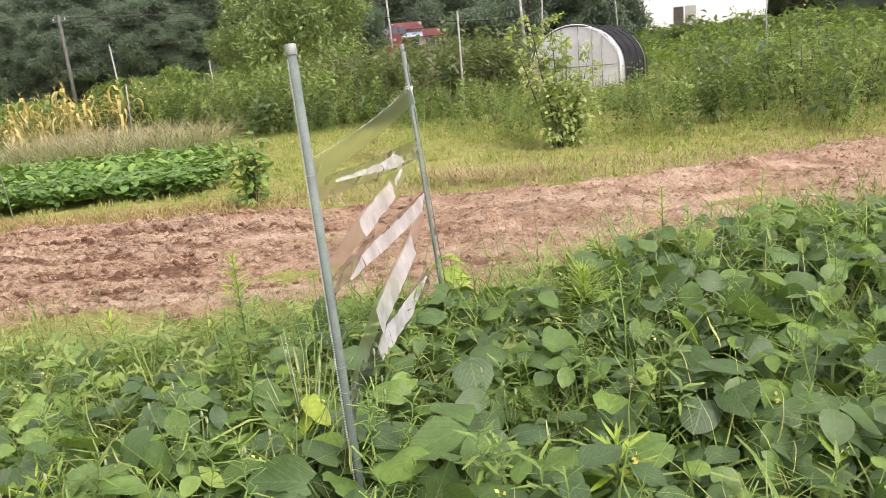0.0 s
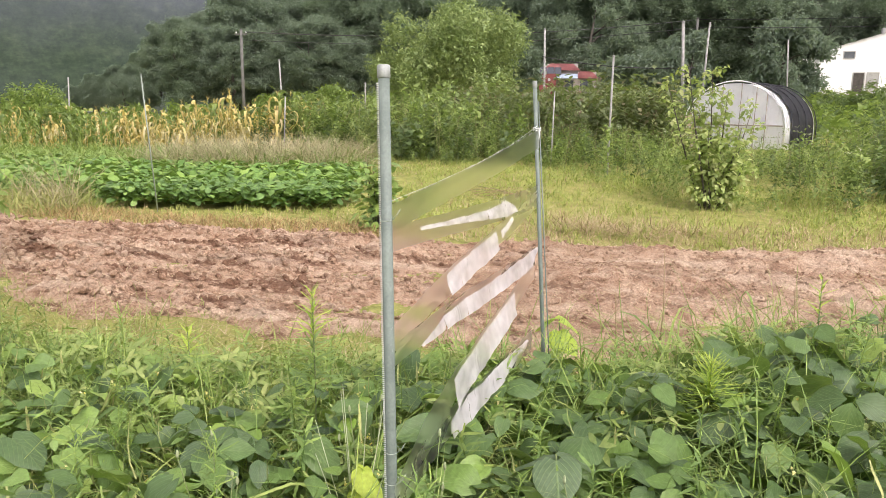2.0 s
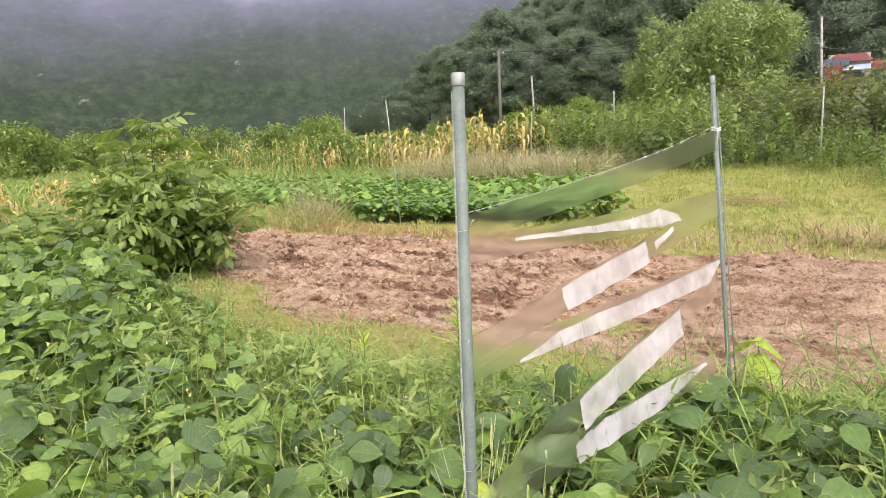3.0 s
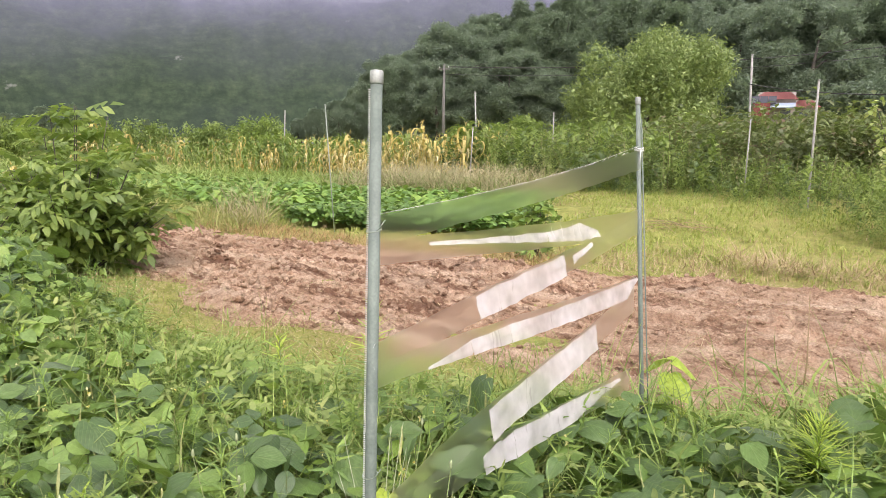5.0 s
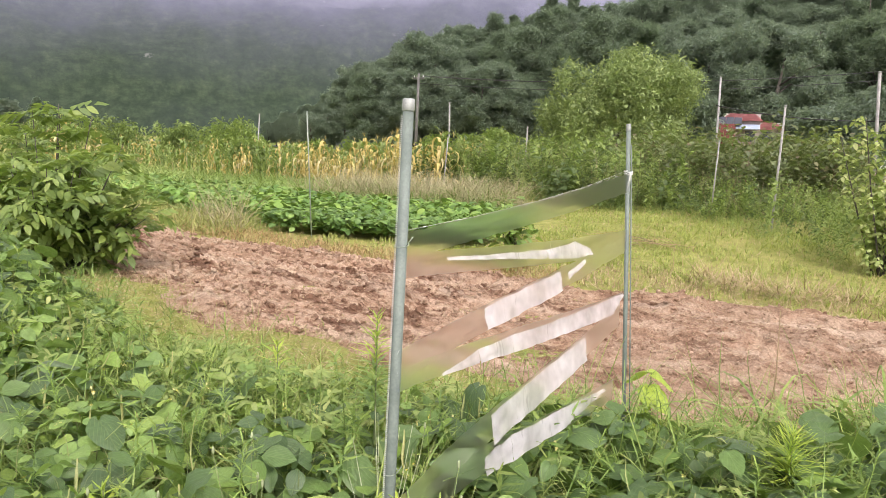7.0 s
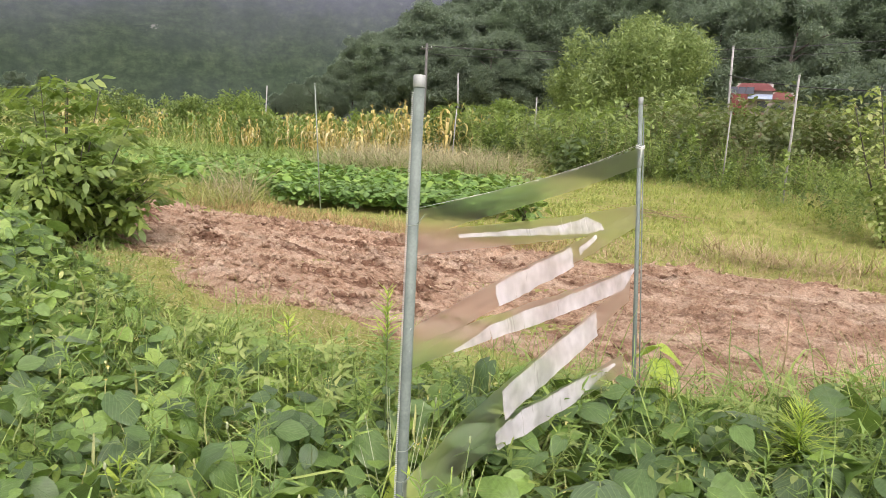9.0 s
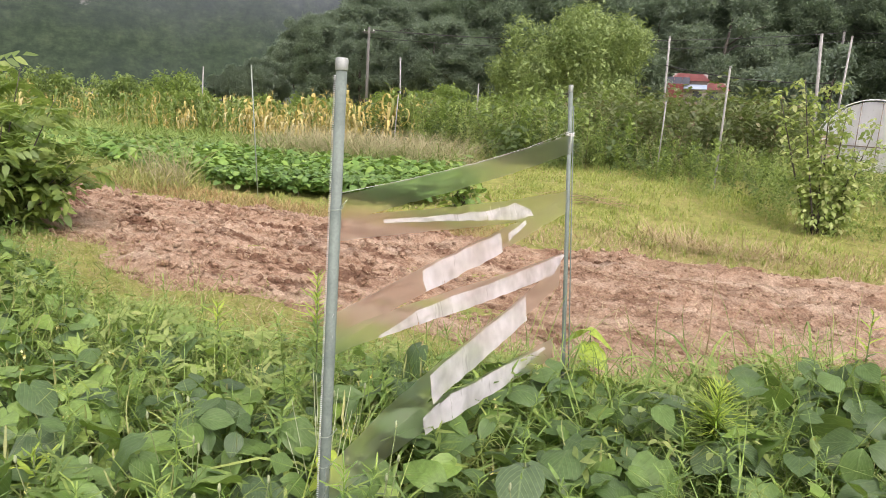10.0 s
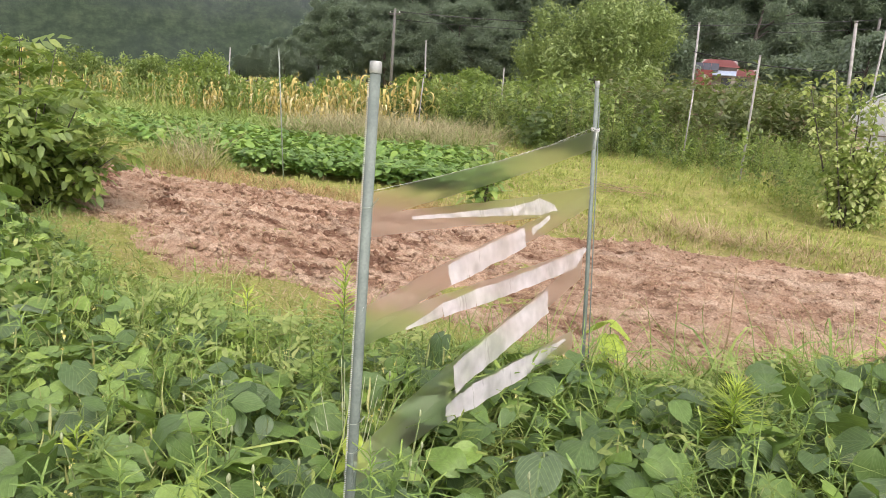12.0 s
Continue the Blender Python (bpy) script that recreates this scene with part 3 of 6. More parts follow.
tagged(meshed("soil", grid_mesh("soil", np.arange(-11, 14, 0.045), np.arange(5.4, 16.5, 0.045), soil_height, M_soil)), "freshly tilled reddish-brown soil strip with clods and dry litter", "soil", kind="structure")


def inside_soil(x, y, pad=0.1):
    return (y > np.interp(x, NEAR_X, NEAR_Y) + pad) & (y < np.interp(x, FAR_X, FAR_Y) - pad) & (x > -9.8) & (x < 13.5)


rs = np.random.RandomState(11)


def clod(seed):
    bm = bmesh.new()
    bmesh.ops.create_icosphere(bm, subdivisions=1, radius=1.0)
    for v in bm.verts:
        v.co *= 0.75 + 0.5 * abs(noise.noise(v.co * 1.7 + Vector((seed, 0, 0))))
        v.co.z *= 0.6
    me = Leaf([tuple(v.co) for v in bm.verts], [tuple(v.index for v in f.verts) for f in bm.faces])
    bm.free()
    return me


k = 56000
px, py = rs.uniform(-10, 9, k), rs.uniform(5.6, 15, k)
ok = inside_soil(px, py)
px, py = px[ok], py[ok]
sizes = 0.008 + 0.05 * rs.rand(len(px)) ** 3.6 * (0.42 + 0.7 * smooth(-(px + 0.5) / 3))
m = poses_of(rs, np.stack([px, py, soil_height(px, py) + 0.25 * sizes], -1), (1, 1), (-60, 60))
m[:, :3, :3] *= sizes[:, None, None]
tagged(meshed("soil_clods", joined("soil_clods", [clod(s) for s in range(5)], m, M_soil, rs, False)), "scattered reddish-brown clods on the tilled soil", "clods", kind="stuff")

k = 42000
px, py = rs.uniform(-10, 11, k), rs.uniform(5.6, 16, k)
ok = inside_soil(px, py, -0.1)
ok &= rs.rand(k) < 0.30 + 0.70 * smooth((px + 4.0) / 4)
m = poses_of(rs, np.stack([px[ok], py[ok], soil_height(px[ok], py[ok]) + 0.004 + 0.02 * rs.rand(ok.sum())], -1), (0.45, 1.3), (76, 97))
tagged(meshed("straw_litter", joined("straw_litter", [blade(0.13, 0.005, 0.12), blade(0.07, 0.008, 0.2), blade(0.05, 0.010, 0.2)], m, M_straw, rs)), "pale dry straw bits strewn over the soil", "straw", kind="stuff")


def polar(az, d):
    """A place at an angle left of the +y axis, seen from the walk."""
    return 0.66 - d * math.sin(radians(az)), 2.0 + d * math.cos(radians(az))


RIDGE_AZ, RIDGE_EL = [-70, -20, 0, 20, 27, 30, 34, 38, 41.5, 44.3, 46.9, 51, 56, 62, 68, 80], [14, 14, 13.5, 11.6, 10.3, 9.4, 8.2, 6.7, 4.5, 2.3, 1.4, 0.7, 0.7, 1.7, 1.6, 1.5]


def hill_z(az, d):
    top = np.maximum(175 * np.tan(np.radians(np.interp(az, RIDGE_AZ, RIDGE_EL))) + 1 - 8, 0.5)
    return top * smooth((d - 85) / 100) ** 1.1 - 0.4 + 2.4 * smooth((d - 32) / 55) * smooth((12 - az) / 22)


AZ, D = np.meshgrid(np.linspace(-75, 80, 110), np.linspace(80, 200, 30))
X, Y = 0.66 - D * np.sin(np.radians(AZ)), 2.0 + D * np.cos(np.radians(AZ))
Z = hill_z(AZ, D)
a, b = 110, 30
i = (np.arange(b - 1)[:, None] * a + np.arange(a - 1)[None]).ravel()
q = np.stack([i, i + 1, i + a + 1, i + a], -1)[:, ::-1]
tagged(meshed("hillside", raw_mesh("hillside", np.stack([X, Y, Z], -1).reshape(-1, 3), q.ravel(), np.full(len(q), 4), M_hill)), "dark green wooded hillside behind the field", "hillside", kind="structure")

AZ, D = np.meshgrid(np.linspace(-60, 140, 260), np.linspace(420, 1100, 60))
MX, MY = 0.66 - D * np.sin(np.radians(AZ)), 2.0 + D * np.cos(np.radians(AZ))
ridges = lumps(AZ * 5, D * 0.45, 0.014, 4.0, 5)
rise = smooth((D - 430) / 560)
crest = 235 + 40 * np.sin(np.radians(AZ * 3.1 + 40))
Z = rise * crest * (1 + 0.16 * ridges) + 7 * ridges * smooth((D - 430) / 90) - 2
a, b = 260, 60
i = (np.arange(b - 1)[:, None] * a + np.arange(a - 1)[None]).ravel()
q = np.stack([i, i + 1, i + a + 1, i + a], -1)[:, ::-1]
tagged(meshed("backdrop", raw_mesh("backdrop", np.stack([MX, MY, Z], -1).reshape(-1, 3), q.ravel(), np.full(len(q), 4), M_mountain, np.stack([AZ * 13.0, Z * 1.0 + D * 0.12], -1).reshape(-1, 2)[q.ravel()])), "forested mountain with mist and low grey cloud painted on as glow", "mountain", kind="structure")


# ---- trees ----
def sprig(rs, leaves, size, width, spread, tilt=(-50, 40)):
    """A tuft of small pointed leaves."""
    out = []
    for _ in range(leaves):
        q = Leaf([(0, 0, 0), (width * size * 0.5, size * 0.5, size * 0.07), (0, size, -size * 0.08), (-width * size * 0.5, size * 0.5, size * 0.07)], [(0, 1, 2, 3)])
        m = pose(*(rs.uniform(-spread, spread, 3)), rs.uniform(*tilt), rs.uniform(-40, 40), rs.uniform(0, 360))
        out.append(q.at(m))
    return merge(out)


def crown(name, rs, mat, clumps, tufts, templates, clump_r, shell=0.6):
    """Tufts gathered round clump centres; their outline is uneven and has gaps."""
    pts, dirs = [], []
    for cx, cy, cz, r in clumps:
        k = max(8, int(tufts * r * r / clump_r ** 2))
        d = rs.normal(size=(k, 3))
        d /= np.linalg.norm(d, axis=1)[:, None]
        rad = r * (shell + (1 - shell) * rs.rand(k)) * (1 + 0.15 * rs.normal(size=k))
        p = d * rad[:, None] * np.array([1, 1, 0.95]) + (cx, cy, cz)
        pts.append(p)
        dirs.append(np.arctan2(-d[:, 0], d[:, 1]))
    p = np.concatenate(pts)
    m = poses_of(rs, p, (0.7, 1.3), (-50, 25), np.concatenate(dirs) + rs.normal(size=len(p)) * 0.6)
    return joined(name, templates, m, mat, rs)


def trunk(name, rs, height, radius, limbs, reach, mat):
    bm = bmesh.new()
    top = Vector((rs.uniform(-0.1, 0.1) * height, rs.uniform(-0.1, 0.1) * height, height))
    tube(bm, [(0, 0, -0.3), top * 0.35, top * 0.7, top], [radius, radius * 0.75, radius * 0.45, radius * 0.12], 8)
    for _ in range(limbs):
        s = rs.uniform(0.3, 0.85)
        a = rs.uniform(0, 6.28)
        o = top * s
        e = o + Vector((math.cos(a) * reach, math.sin(a) * reach, reach * rs.uniform(0.3, 0.9))) * rs.uniform(0.6, 1)
        tube(bm, [o, (o + e) / 2 + Vector((0, 0, 0.08 * reach)), e], [radius * 0.4 * (1 - s * 0.5), radius * 0.22, radius * 0.06], 6)
    return bm


def broadleaf(name, rs, height, width, mat, leaf, tufts, clump_n, label, category, group="", low=0.25, narrow=0.4, puff=(0.13, 0.21), core=0.1, shell=0.6):
    t = thing(name, 0, 0, 0, label, category, group)
    part("trunk", trunk("trunk", rs, height * 0.75, 0.02 * height + 0.02, 7, width * 0.4, M_bark), M_bark, t)
    clumps = []
    for _ in range(clump_n):
        a, s = rs.uniform(0, 6.28), rs.uniform(low, 0.93)
        prof = math.sin(math.pi * min(1, max(0.05, (s - low * 0.6) / (1.05 - low * 0.6)))) ** 0.6
        r = width * 0.5 * prof * math.sqrt(rs.uniform(core, 1)) * 0.8
        clumps.append((r * math.cos(a), r * math.sin(a), s * height, width * rs.uniform(*puff)))
    tm = [sprig(rs, 7, leaf, narrow, leaf * 0.8, (-95, 50)) for _ in range(5)]
    meshed("crown", crown("crown", rs, mat, clumps, tufts, tm, width * 0.17, shell), t)
    return t


def conifer(name, rs, height, width, label, category, group):
    t = thing(name, 0, 0, 0, label, category, group)
    part("trunk", trunk("trunk", rs, height * 0.95, 0.015 * height, 6, width * 0.35, M_bark), M_bark, t)
    clumps = []
    for lvl in np.linspace(0.25, 0.97, 9):
        for _ in range(5 if lvl < 0.8 else 2):
            a, r = rs.uniform(0, 6.28), width * 0.5 * (1.05 - lvl) ** 0.7 * rs.uniform(0.3, 1)
            clumps.append((r * math.cos(a), r * math.sin(a), (lvl + rs.uniform(-0.03, 0.03)) * height, width * rs.uniform(0.10, 0.17)))
    tm = [sprig(rs, 9, 0.26, 0.35, 0.30, (-90, 60)) for _ in range(5)]
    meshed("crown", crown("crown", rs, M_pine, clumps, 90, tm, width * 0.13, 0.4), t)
    return t


rs = np.random.RandomState(5)
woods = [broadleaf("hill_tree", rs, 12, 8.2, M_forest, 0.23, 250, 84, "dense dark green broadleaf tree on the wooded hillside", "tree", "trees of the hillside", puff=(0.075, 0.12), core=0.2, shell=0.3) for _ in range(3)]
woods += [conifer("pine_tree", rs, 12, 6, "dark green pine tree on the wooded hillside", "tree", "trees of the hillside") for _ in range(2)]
spots = []
for d in np.arange(92, 180, 8.0):
    for az in np.r_[np.arange(-26, 48, math.degrees(6.6 / d)), np.arange(48, 80, math.degrees(14 / d))]:
        a2, d2 = az + rs.uniform(-1.2, 1.2), d + rs.uniform(-2.5, 2.5)
        room = d2 * math.tan(radians(float(np.interp(a2, RIDGE_AZ, RIDGE_EL)))) + 1.5 - float(hill_z(a2, d2))
        s = min(room * rs.uniform(0.8, 1.08) / 14.0, rs.uniform(0.75, 1.15))
        if s > 0.18 and (s > 0.4 or d2 > 160):
            spots.append((a2, d2, s))
step = max(1.0, len(spots) / 620)
for n in range(int(len(spots) / step)):
    az, d, s = spots[int(n * step)]
    x, y = polar(az, d)
    src = woods[rs.choice([0, 1, 2, 0, 1, 2, 3, 4])]
    m = pose(x, y, float(hill_z(az, d)) - 0.5, 0, 0, rs.uniform(0, 360)) @ Matrix.Diagonal((s * 1.26, s * 1.26, s * 1.14, 1))
    if n < 5:
        woods[n].matrix_world = m
        continue
    copy_thing(src, m)

# the big pale willow
rs = np.random.RandomState(21)
x, y = polar(20.0, 44)
w = broadleaf("willow_tree", rs, 7.5, 10.4, M_willow, 0.27, 330, 52, "large round pale green willow at the field's far edge", "tree", low=0.10, narrow=0.3, puff=(0.085, 0.14), core=0.45, shell=0.85)
w.matrix_world = pose(x, y, 0)
for az, d, h, wd, lab in ((2.5, 58, 7.0, 5.0, "dark green bushy tree by the houses"), (-4.9, 66, 7, 5, "dark green broadleaf tree beside the white house"), (-4.0, 62, 7.0, 5.5, "dark green tree behind the plastic tunnel"),
                          (15.0, 62, 6.5, 5, "dark green tree beside the red-roofed house"), (5.6, 60, 6, 5, "dark green tree beside the red-roofed house")):
    x, y = polar(az, d)
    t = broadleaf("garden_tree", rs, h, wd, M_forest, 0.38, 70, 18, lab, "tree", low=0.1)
    t.matrix_world = pose(x, y, float(ground_z(x, y)))
young = [(rs.uniform(25.5, 49), rs.uniform(30, 39), rs.uniform(1.7, 3.0), rs.uniform(0.5, 0.9)) for _ in range(22)]
young = [(az, d, h * (0.52 if az > 36 else 0.9), h * w) for az, d, h, w in young] + [(50, 40, 2.2, 3.6), (54, 42, 1.9, 3.8), (58, 44, 1.9, 4), (62, 42, 1.9, 4), (66, 40, 1.8, 4), (70.5, 34, 2.3, 3.2), (75, 32, 2.2, 3.4)]
for az, d, h, wd in young:
    x, y = polar(az, d)
    t = broadleaf("sapling", rs, h, wd, M_weed if 50 < az < 70 else M_bush, 0.20, 30, 20, "light green bushy sapling behind the corn", "sapling", "saplings behind the corn", low=0.08)
    t.matrix_world = pose(x, y, 0)

# ---- posts and tape ----
def steel_post(name, top, foot, radius, label, toothed):
    t = thing(name, foot[0], foot[1], 0, label, "post")
    o = Vector((foot[0], foot[1], 0))
    a, b = Vector(foot) - o - Vector((0, 0, 0.25)), Vector(top) - o
    bm = bmesh.new()
    tube(bm, [a, a.lerp(b, 0.5), b - Vector((0, 0, 0.004))], radius, 20)
    part("tube", bm, M_steel, t)
    d = (b - a).normalized()
    bm = bmesh.new()
    tube(bm, [b - d * 0.032, b - d * 0.030, b - d * 0.003, b], [radius * 1.06, radius * 1.15, radius * 1.15, radius * 1.02], 20)
    part("cap", bm, M_cap, t, "grey plastic end cap")
    if toothed:
        side = Vector((-0.80, -0.60, 0))
        bm = bmesh.new()
        s = 0.045
        while s < 1.55:
            c = b - d * s + side * (radius + 0.0012)
            tube(bm, [c - side * 0.003, c + side * 0.0036], [0.0019, 0.0016], 4)
            s += 0.0053
        part("toothed_edge", bm, M_teeth, t, "row of small white teeth down one edge")
    return t


POST_TOP, POST_FOOT = (-0.464, 3.467, 1.660), (-0.345, 3.292, 0)
steel_post("steel_post", POST_TOP, POST_FOOT, 0.0143, "galvanised grey steel post with a cap, among bean vines", True)
steel_post("steel_post", (-0.494, 5.217, 1.695), (-0.355, 5.217, 0), 0.0100, "thin galvanised grey steel post with a cap", False)
bm = bmesh.new()
tube(bm, [(-0.3255, 5.221, -0.2), (-0.4735, 5.221, 1.60)], 0.0030, 8)
tagged(part("thin_rod", bm, M_steel), "thin grey metal rod lashed beside a steel post", "rod")

# zigzag of film between the posts: (y, upper edge, lower edge) where it leaves and where it arrives
TAPE_X = -0.46
PASSES = [((5.215, 1.475, 1.385), (3.475, 1.315, 1.245)), ((3.475, 1.262, 1.200), (5.215, 1.205, 1.095)), ((5.215, 1.185, 1.100), (3.475, 1.015, 0.925)),
          ((3.475, 0.965, 0.900), (5.215, 0.905, 0.805)), ((5.215, 0.850, 0.740), (3.475, 0.610, 0.500)), ((3.475, 0.600, 0.500), (5.215, 0.480, 0.375))]


def post_at(z):
    """The axis of the leaning post at a height."""
    s = z / POST_TOP[2]
    return POST_FOOT[0] + (POST_TOP[0] - POST_FOOT[0]) * s, POST_FOOT[1] + (POST_TOP[1] - POST_FOOT[1]) * s


def strip(name, mat, parent, p0, p1, s0, s1, lo0, hi0, lo1, hi1, proud, label="", taper=0.0, steps=40, seed=0.0, tilt=0.0):
    """A stretch of tape from s0 to s1 along a pass, between two shares of its height, crumpled a little."""
    bm = bmesh.new()
    rows = []
    for i in range(steps + 1):
        u = i / steps
        s = s0 + (s1 - s0) * u
        y = p0[0] + (p1[0] - p0[0]) * s
        ax, ay = post_at(p0[2] + (p1[2] - p0[2]) * s)
        home = (min(max((4.2 - y) / 0.725, 0.0), 1.0)) ** 2
        top, bot = p0[1] + (p1[1] - p0[1]) * s, p0[2] + (p1[2] - p0[2]) * s
        sag = -0.014 * math.sin(math.pi * s)
        lo, hi = lo0 + (lo1 - lo0) * u, hi0 + (hi1 - hi0) * u
        row = []
        for j in range(7):
            v = lo + (hi - lo) * j / 6
            yy = y + taper * (j / 6 - 0.5) * (1 - 2 * u)
            z = bot + (top - bot) * v + sag
            w = 0.006 * noise.noise((s * 9, v * 2.2, seed)) + 0.004 * noise.noise((s * 31, v * 4, seed + 5))
            edge = 0.004 * noise.noise((s * 23, j * 3.1, seed + 9)) if j in (0, 6) else 0
            row.append(bm.verts.new((TAPE_X + (ax - TAPE_X) * home + proud + tilt * (1 - j / 6) + w, yy + (ay + 0.008 - 3.475) * home, z + edge)))
        rows.append(row)
    for a, b in zip(rows, rows[1:]):
        for j in range(6):
            f = bm.faces.new((a[j], a[j + 1], b[j + 1], b[j]))
            f.smooth = True
    return part(name, bm, mat, parent, label)


tape = thing("plastic_tape", TAPE_X, 3.47, 0, "crumpled clear plastic tape with painted white sky reflections, zigzagging between two posts", "tape")
for n, (p0, p1) in enumerate(PASSES):
    strip("clear_film", M_film, tape, p0, p1, 0.0, 1.0, 0, 1, 0, 1, 0.0, "hazy clear plastic film", seed=n * 3.0)
    tape.children[-1].matrix_parent_inverse = tape.matrix_world.inverted()
    tape.children[-1].visible_shadow = False


# Each white stretch paints a sky reflection onto a pass of film.
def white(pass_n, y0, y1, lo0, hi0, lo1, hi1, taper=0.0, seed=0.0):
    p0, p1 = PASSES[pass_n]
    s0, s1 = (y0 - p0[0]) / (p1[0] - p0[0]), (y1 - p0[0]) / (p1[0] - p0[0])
    o = strip("white_band", M_tape, tape, p0, p1, s0, s1, lo0, hi0, lo1, hi1, 0.010, "translucent creased stretch of tape, whitened by a painted sky reflection", taper, seed=pass_n * 3.0, tilt=0.020 * abs(hi0 - lo0 + hi1 - lo1) / 2)
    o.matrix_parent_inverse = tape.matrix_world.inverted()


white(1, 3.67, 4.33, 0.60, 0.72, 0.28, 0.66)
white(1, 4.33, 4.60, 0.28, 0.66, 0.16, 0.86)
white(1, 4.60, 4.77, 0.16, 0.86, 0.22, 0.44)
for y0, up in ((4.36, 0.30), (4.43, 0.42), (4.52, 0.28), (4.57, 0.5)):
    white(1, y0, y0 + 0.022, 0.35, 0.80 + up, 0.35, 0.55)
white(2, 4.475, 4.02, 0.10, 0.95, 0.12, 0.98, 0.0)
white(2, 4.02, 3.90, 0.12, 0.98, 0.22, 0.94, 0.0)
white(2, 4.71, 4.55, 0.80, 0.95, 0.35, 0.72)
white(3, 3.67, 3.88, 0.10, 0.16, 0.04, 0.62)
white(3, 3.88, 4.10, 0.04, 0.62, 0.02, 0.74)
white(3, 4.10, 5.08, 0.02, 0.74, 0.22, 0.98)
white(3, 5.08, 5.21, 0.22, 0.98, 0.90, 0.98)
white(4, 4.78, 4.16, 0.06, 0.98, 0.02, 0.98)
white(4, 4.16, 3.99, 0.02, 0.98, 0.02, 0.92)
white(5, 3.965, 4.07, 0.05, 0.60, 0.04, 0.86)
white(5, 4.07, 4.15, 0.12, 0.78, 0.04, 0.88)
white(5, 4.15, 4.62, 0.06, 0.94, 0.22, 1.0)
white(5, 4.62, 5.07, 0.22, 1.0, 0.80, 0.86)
bm = bmesh.new()
tube(bm, [(TAPE_X - 0.01, 5.20, 1.485), (TAPE_X, 4.7, 1.418), (TAPE_X, 4.2, 1.366), (TAPE_X, 3.8, 1.336), (TAPE_X, 3.48, 1.318)], 0.0006, 6)
for k in range(15):
    y0 = 4.16 + 0.068 * k + 0.02 * math.sin(k * 2.3)
    z0 = 1.362 + 0.113 * ((y0 - 4.16) / 1.04) ** 1.1
    tube(bm, [(TAPE_X, y0, z0 - 0.004), (TAPE_X + 0.002, y0 + 0.022, z0 + 0.006), (TAPE_X, y0 + 0.034, z0 + 0.002)], [0.0004, 0.0007 + 0.0004 * math.sin(k * 1.7), 0.0004], 5)
part("hem_string", bm, M_string, tape, "thin white string along the upper edge").matrix_parent_inverse = tape.matrix_world.inverted()
bm = bmesh.new()
for z, y, rr in ((1.475, 5.217, 0.018), (1.465, 5.217, 0.019)):
    pts = [(-0.476 + rr * math.cos(a), y + rr * math.sin(a), z + 0.004 * math.sin(2 * a)) for a in np.linspace(0, 6.283, 15)]
    tube(bm, pts, 0.0028, 6)
tube(bm, [(-0.462, 5.20, 1.475), (-0.455, 5.185, 1.44), (-0.462, 5.18, 1.40)], 0.0028, 6)
part("knot", bm, M_string, tape, "white string knot round the post").matrix_parent_inverse = tape.matrix_world.inverted()
for z in (1.285, 0.70, 0.62):
    bm = bmesh.new()
    ax, ay = post_at(z)
    pts = [(ax + 0.0185 * math.cos(a), ay + 0.0185 * math.sin(a), z + 0.004 * math.sin(a)) for a in np.linspace(0, 6.283, 15)]
    tube(bm, pts, 0.0011, 6)
    tube(bm, [(ax + 0.018, ay - 0.007, z), (ax + 0.030, ay - 0.012, z + 0.01), (ax + 0.037, ay - 0.002, z + 0.026)], 0.0011, 6)
    part("tie", bm, M_green_pole, tape, "thin pale tie round the post").matrix_parent_inverse = tape.matrix_world.inverted()


# ---- stakes, poles and wires ----
def stake(name, foot, top, radius, mat, label, category="stake", group="stakes in the field"):
    t = thing(name, foot[0], foot[1], foot[2], label, category, group)
    bm = bmesh.new()
    o = Vector(foot)
    d = Vector(top) - o
    radius *= 0.85
    tube(bm, [-0.25 * d.normalized(), d * 0.5, d], [radius, radius, radius * 0.9], 8)
    part("pole", bm, mat, t)
    bm = bmesh.new()
    tube(bm, [d * 0.995, d * 1.004], [radius * 1.15, radius * 1.1], 8)
    part("tip", bm, mat, t)
    return t


def ray(az, el, d):
    x, y = polar(az, d)
    return x, y, 1.53 + d * math.tan(radians(el))


stake("garden_stake", (-7.40, 10.36, 0), (-7.28, 10.06, 1.99), 0.011, M_green_pole, "thin grey-green garden stake beside the leafy bed")
stake("garden_stake", (-20.9, 35.0, 0), (-21.1, 35.0, 4.03), 0.05, M_pale_pole, "pale weathered stake standing behind the corn")
stake("garden_stake", (*polar(13.0, 33), 0), (-7.02, 34.6, 5.17), 0.055, M_pale_pole, "tall leaning pale pole in the weeds", "pole", "tall poles in the weeds")
stake("garden_stake", (*polar(8.75, 15.5), 0.1), ray(8.75, 4.3, 15.5), 0.026, M_pale_pole, "leaning pale pole in the weeds", "pole", "tall poles in the weeds")
stake("garden_stake", (*polar(13.2, 26), 0), ray(12.9, 0.8, 26), 0.035, M_pale_pole, "short pale stake in the weeds")
stake("garden_stake", (*polar(2.6, 31), 0), (-1.07, 32.72, 5.10), 0.07, M_pale_pole, "tall white concrete pole behind the weeds", "pole", "tall poles in the weeds")
stake("garden_stake", (*polar(1.6, 31.5), 0), ray(1.35, 6.5, 31.5), 0.045, M_pale_pole, "tall thin white pole behind the weeds", "pole", "tall poles in the weeds")
stake("garden_stake", (*polar(-4.6, 55), 1), ray(-4.2, 5.2, 55), 0.06, M_pale_pole, "pale pole standing behind the plastic tunnel", "pole", "tall poles in the weeds")
stake("garden_stake", (*polar(48.2, 30), 0), ray(48.0, 1.9, 30), 0.03, M_pale_pole, "pale weathered stake standing behind the corn")
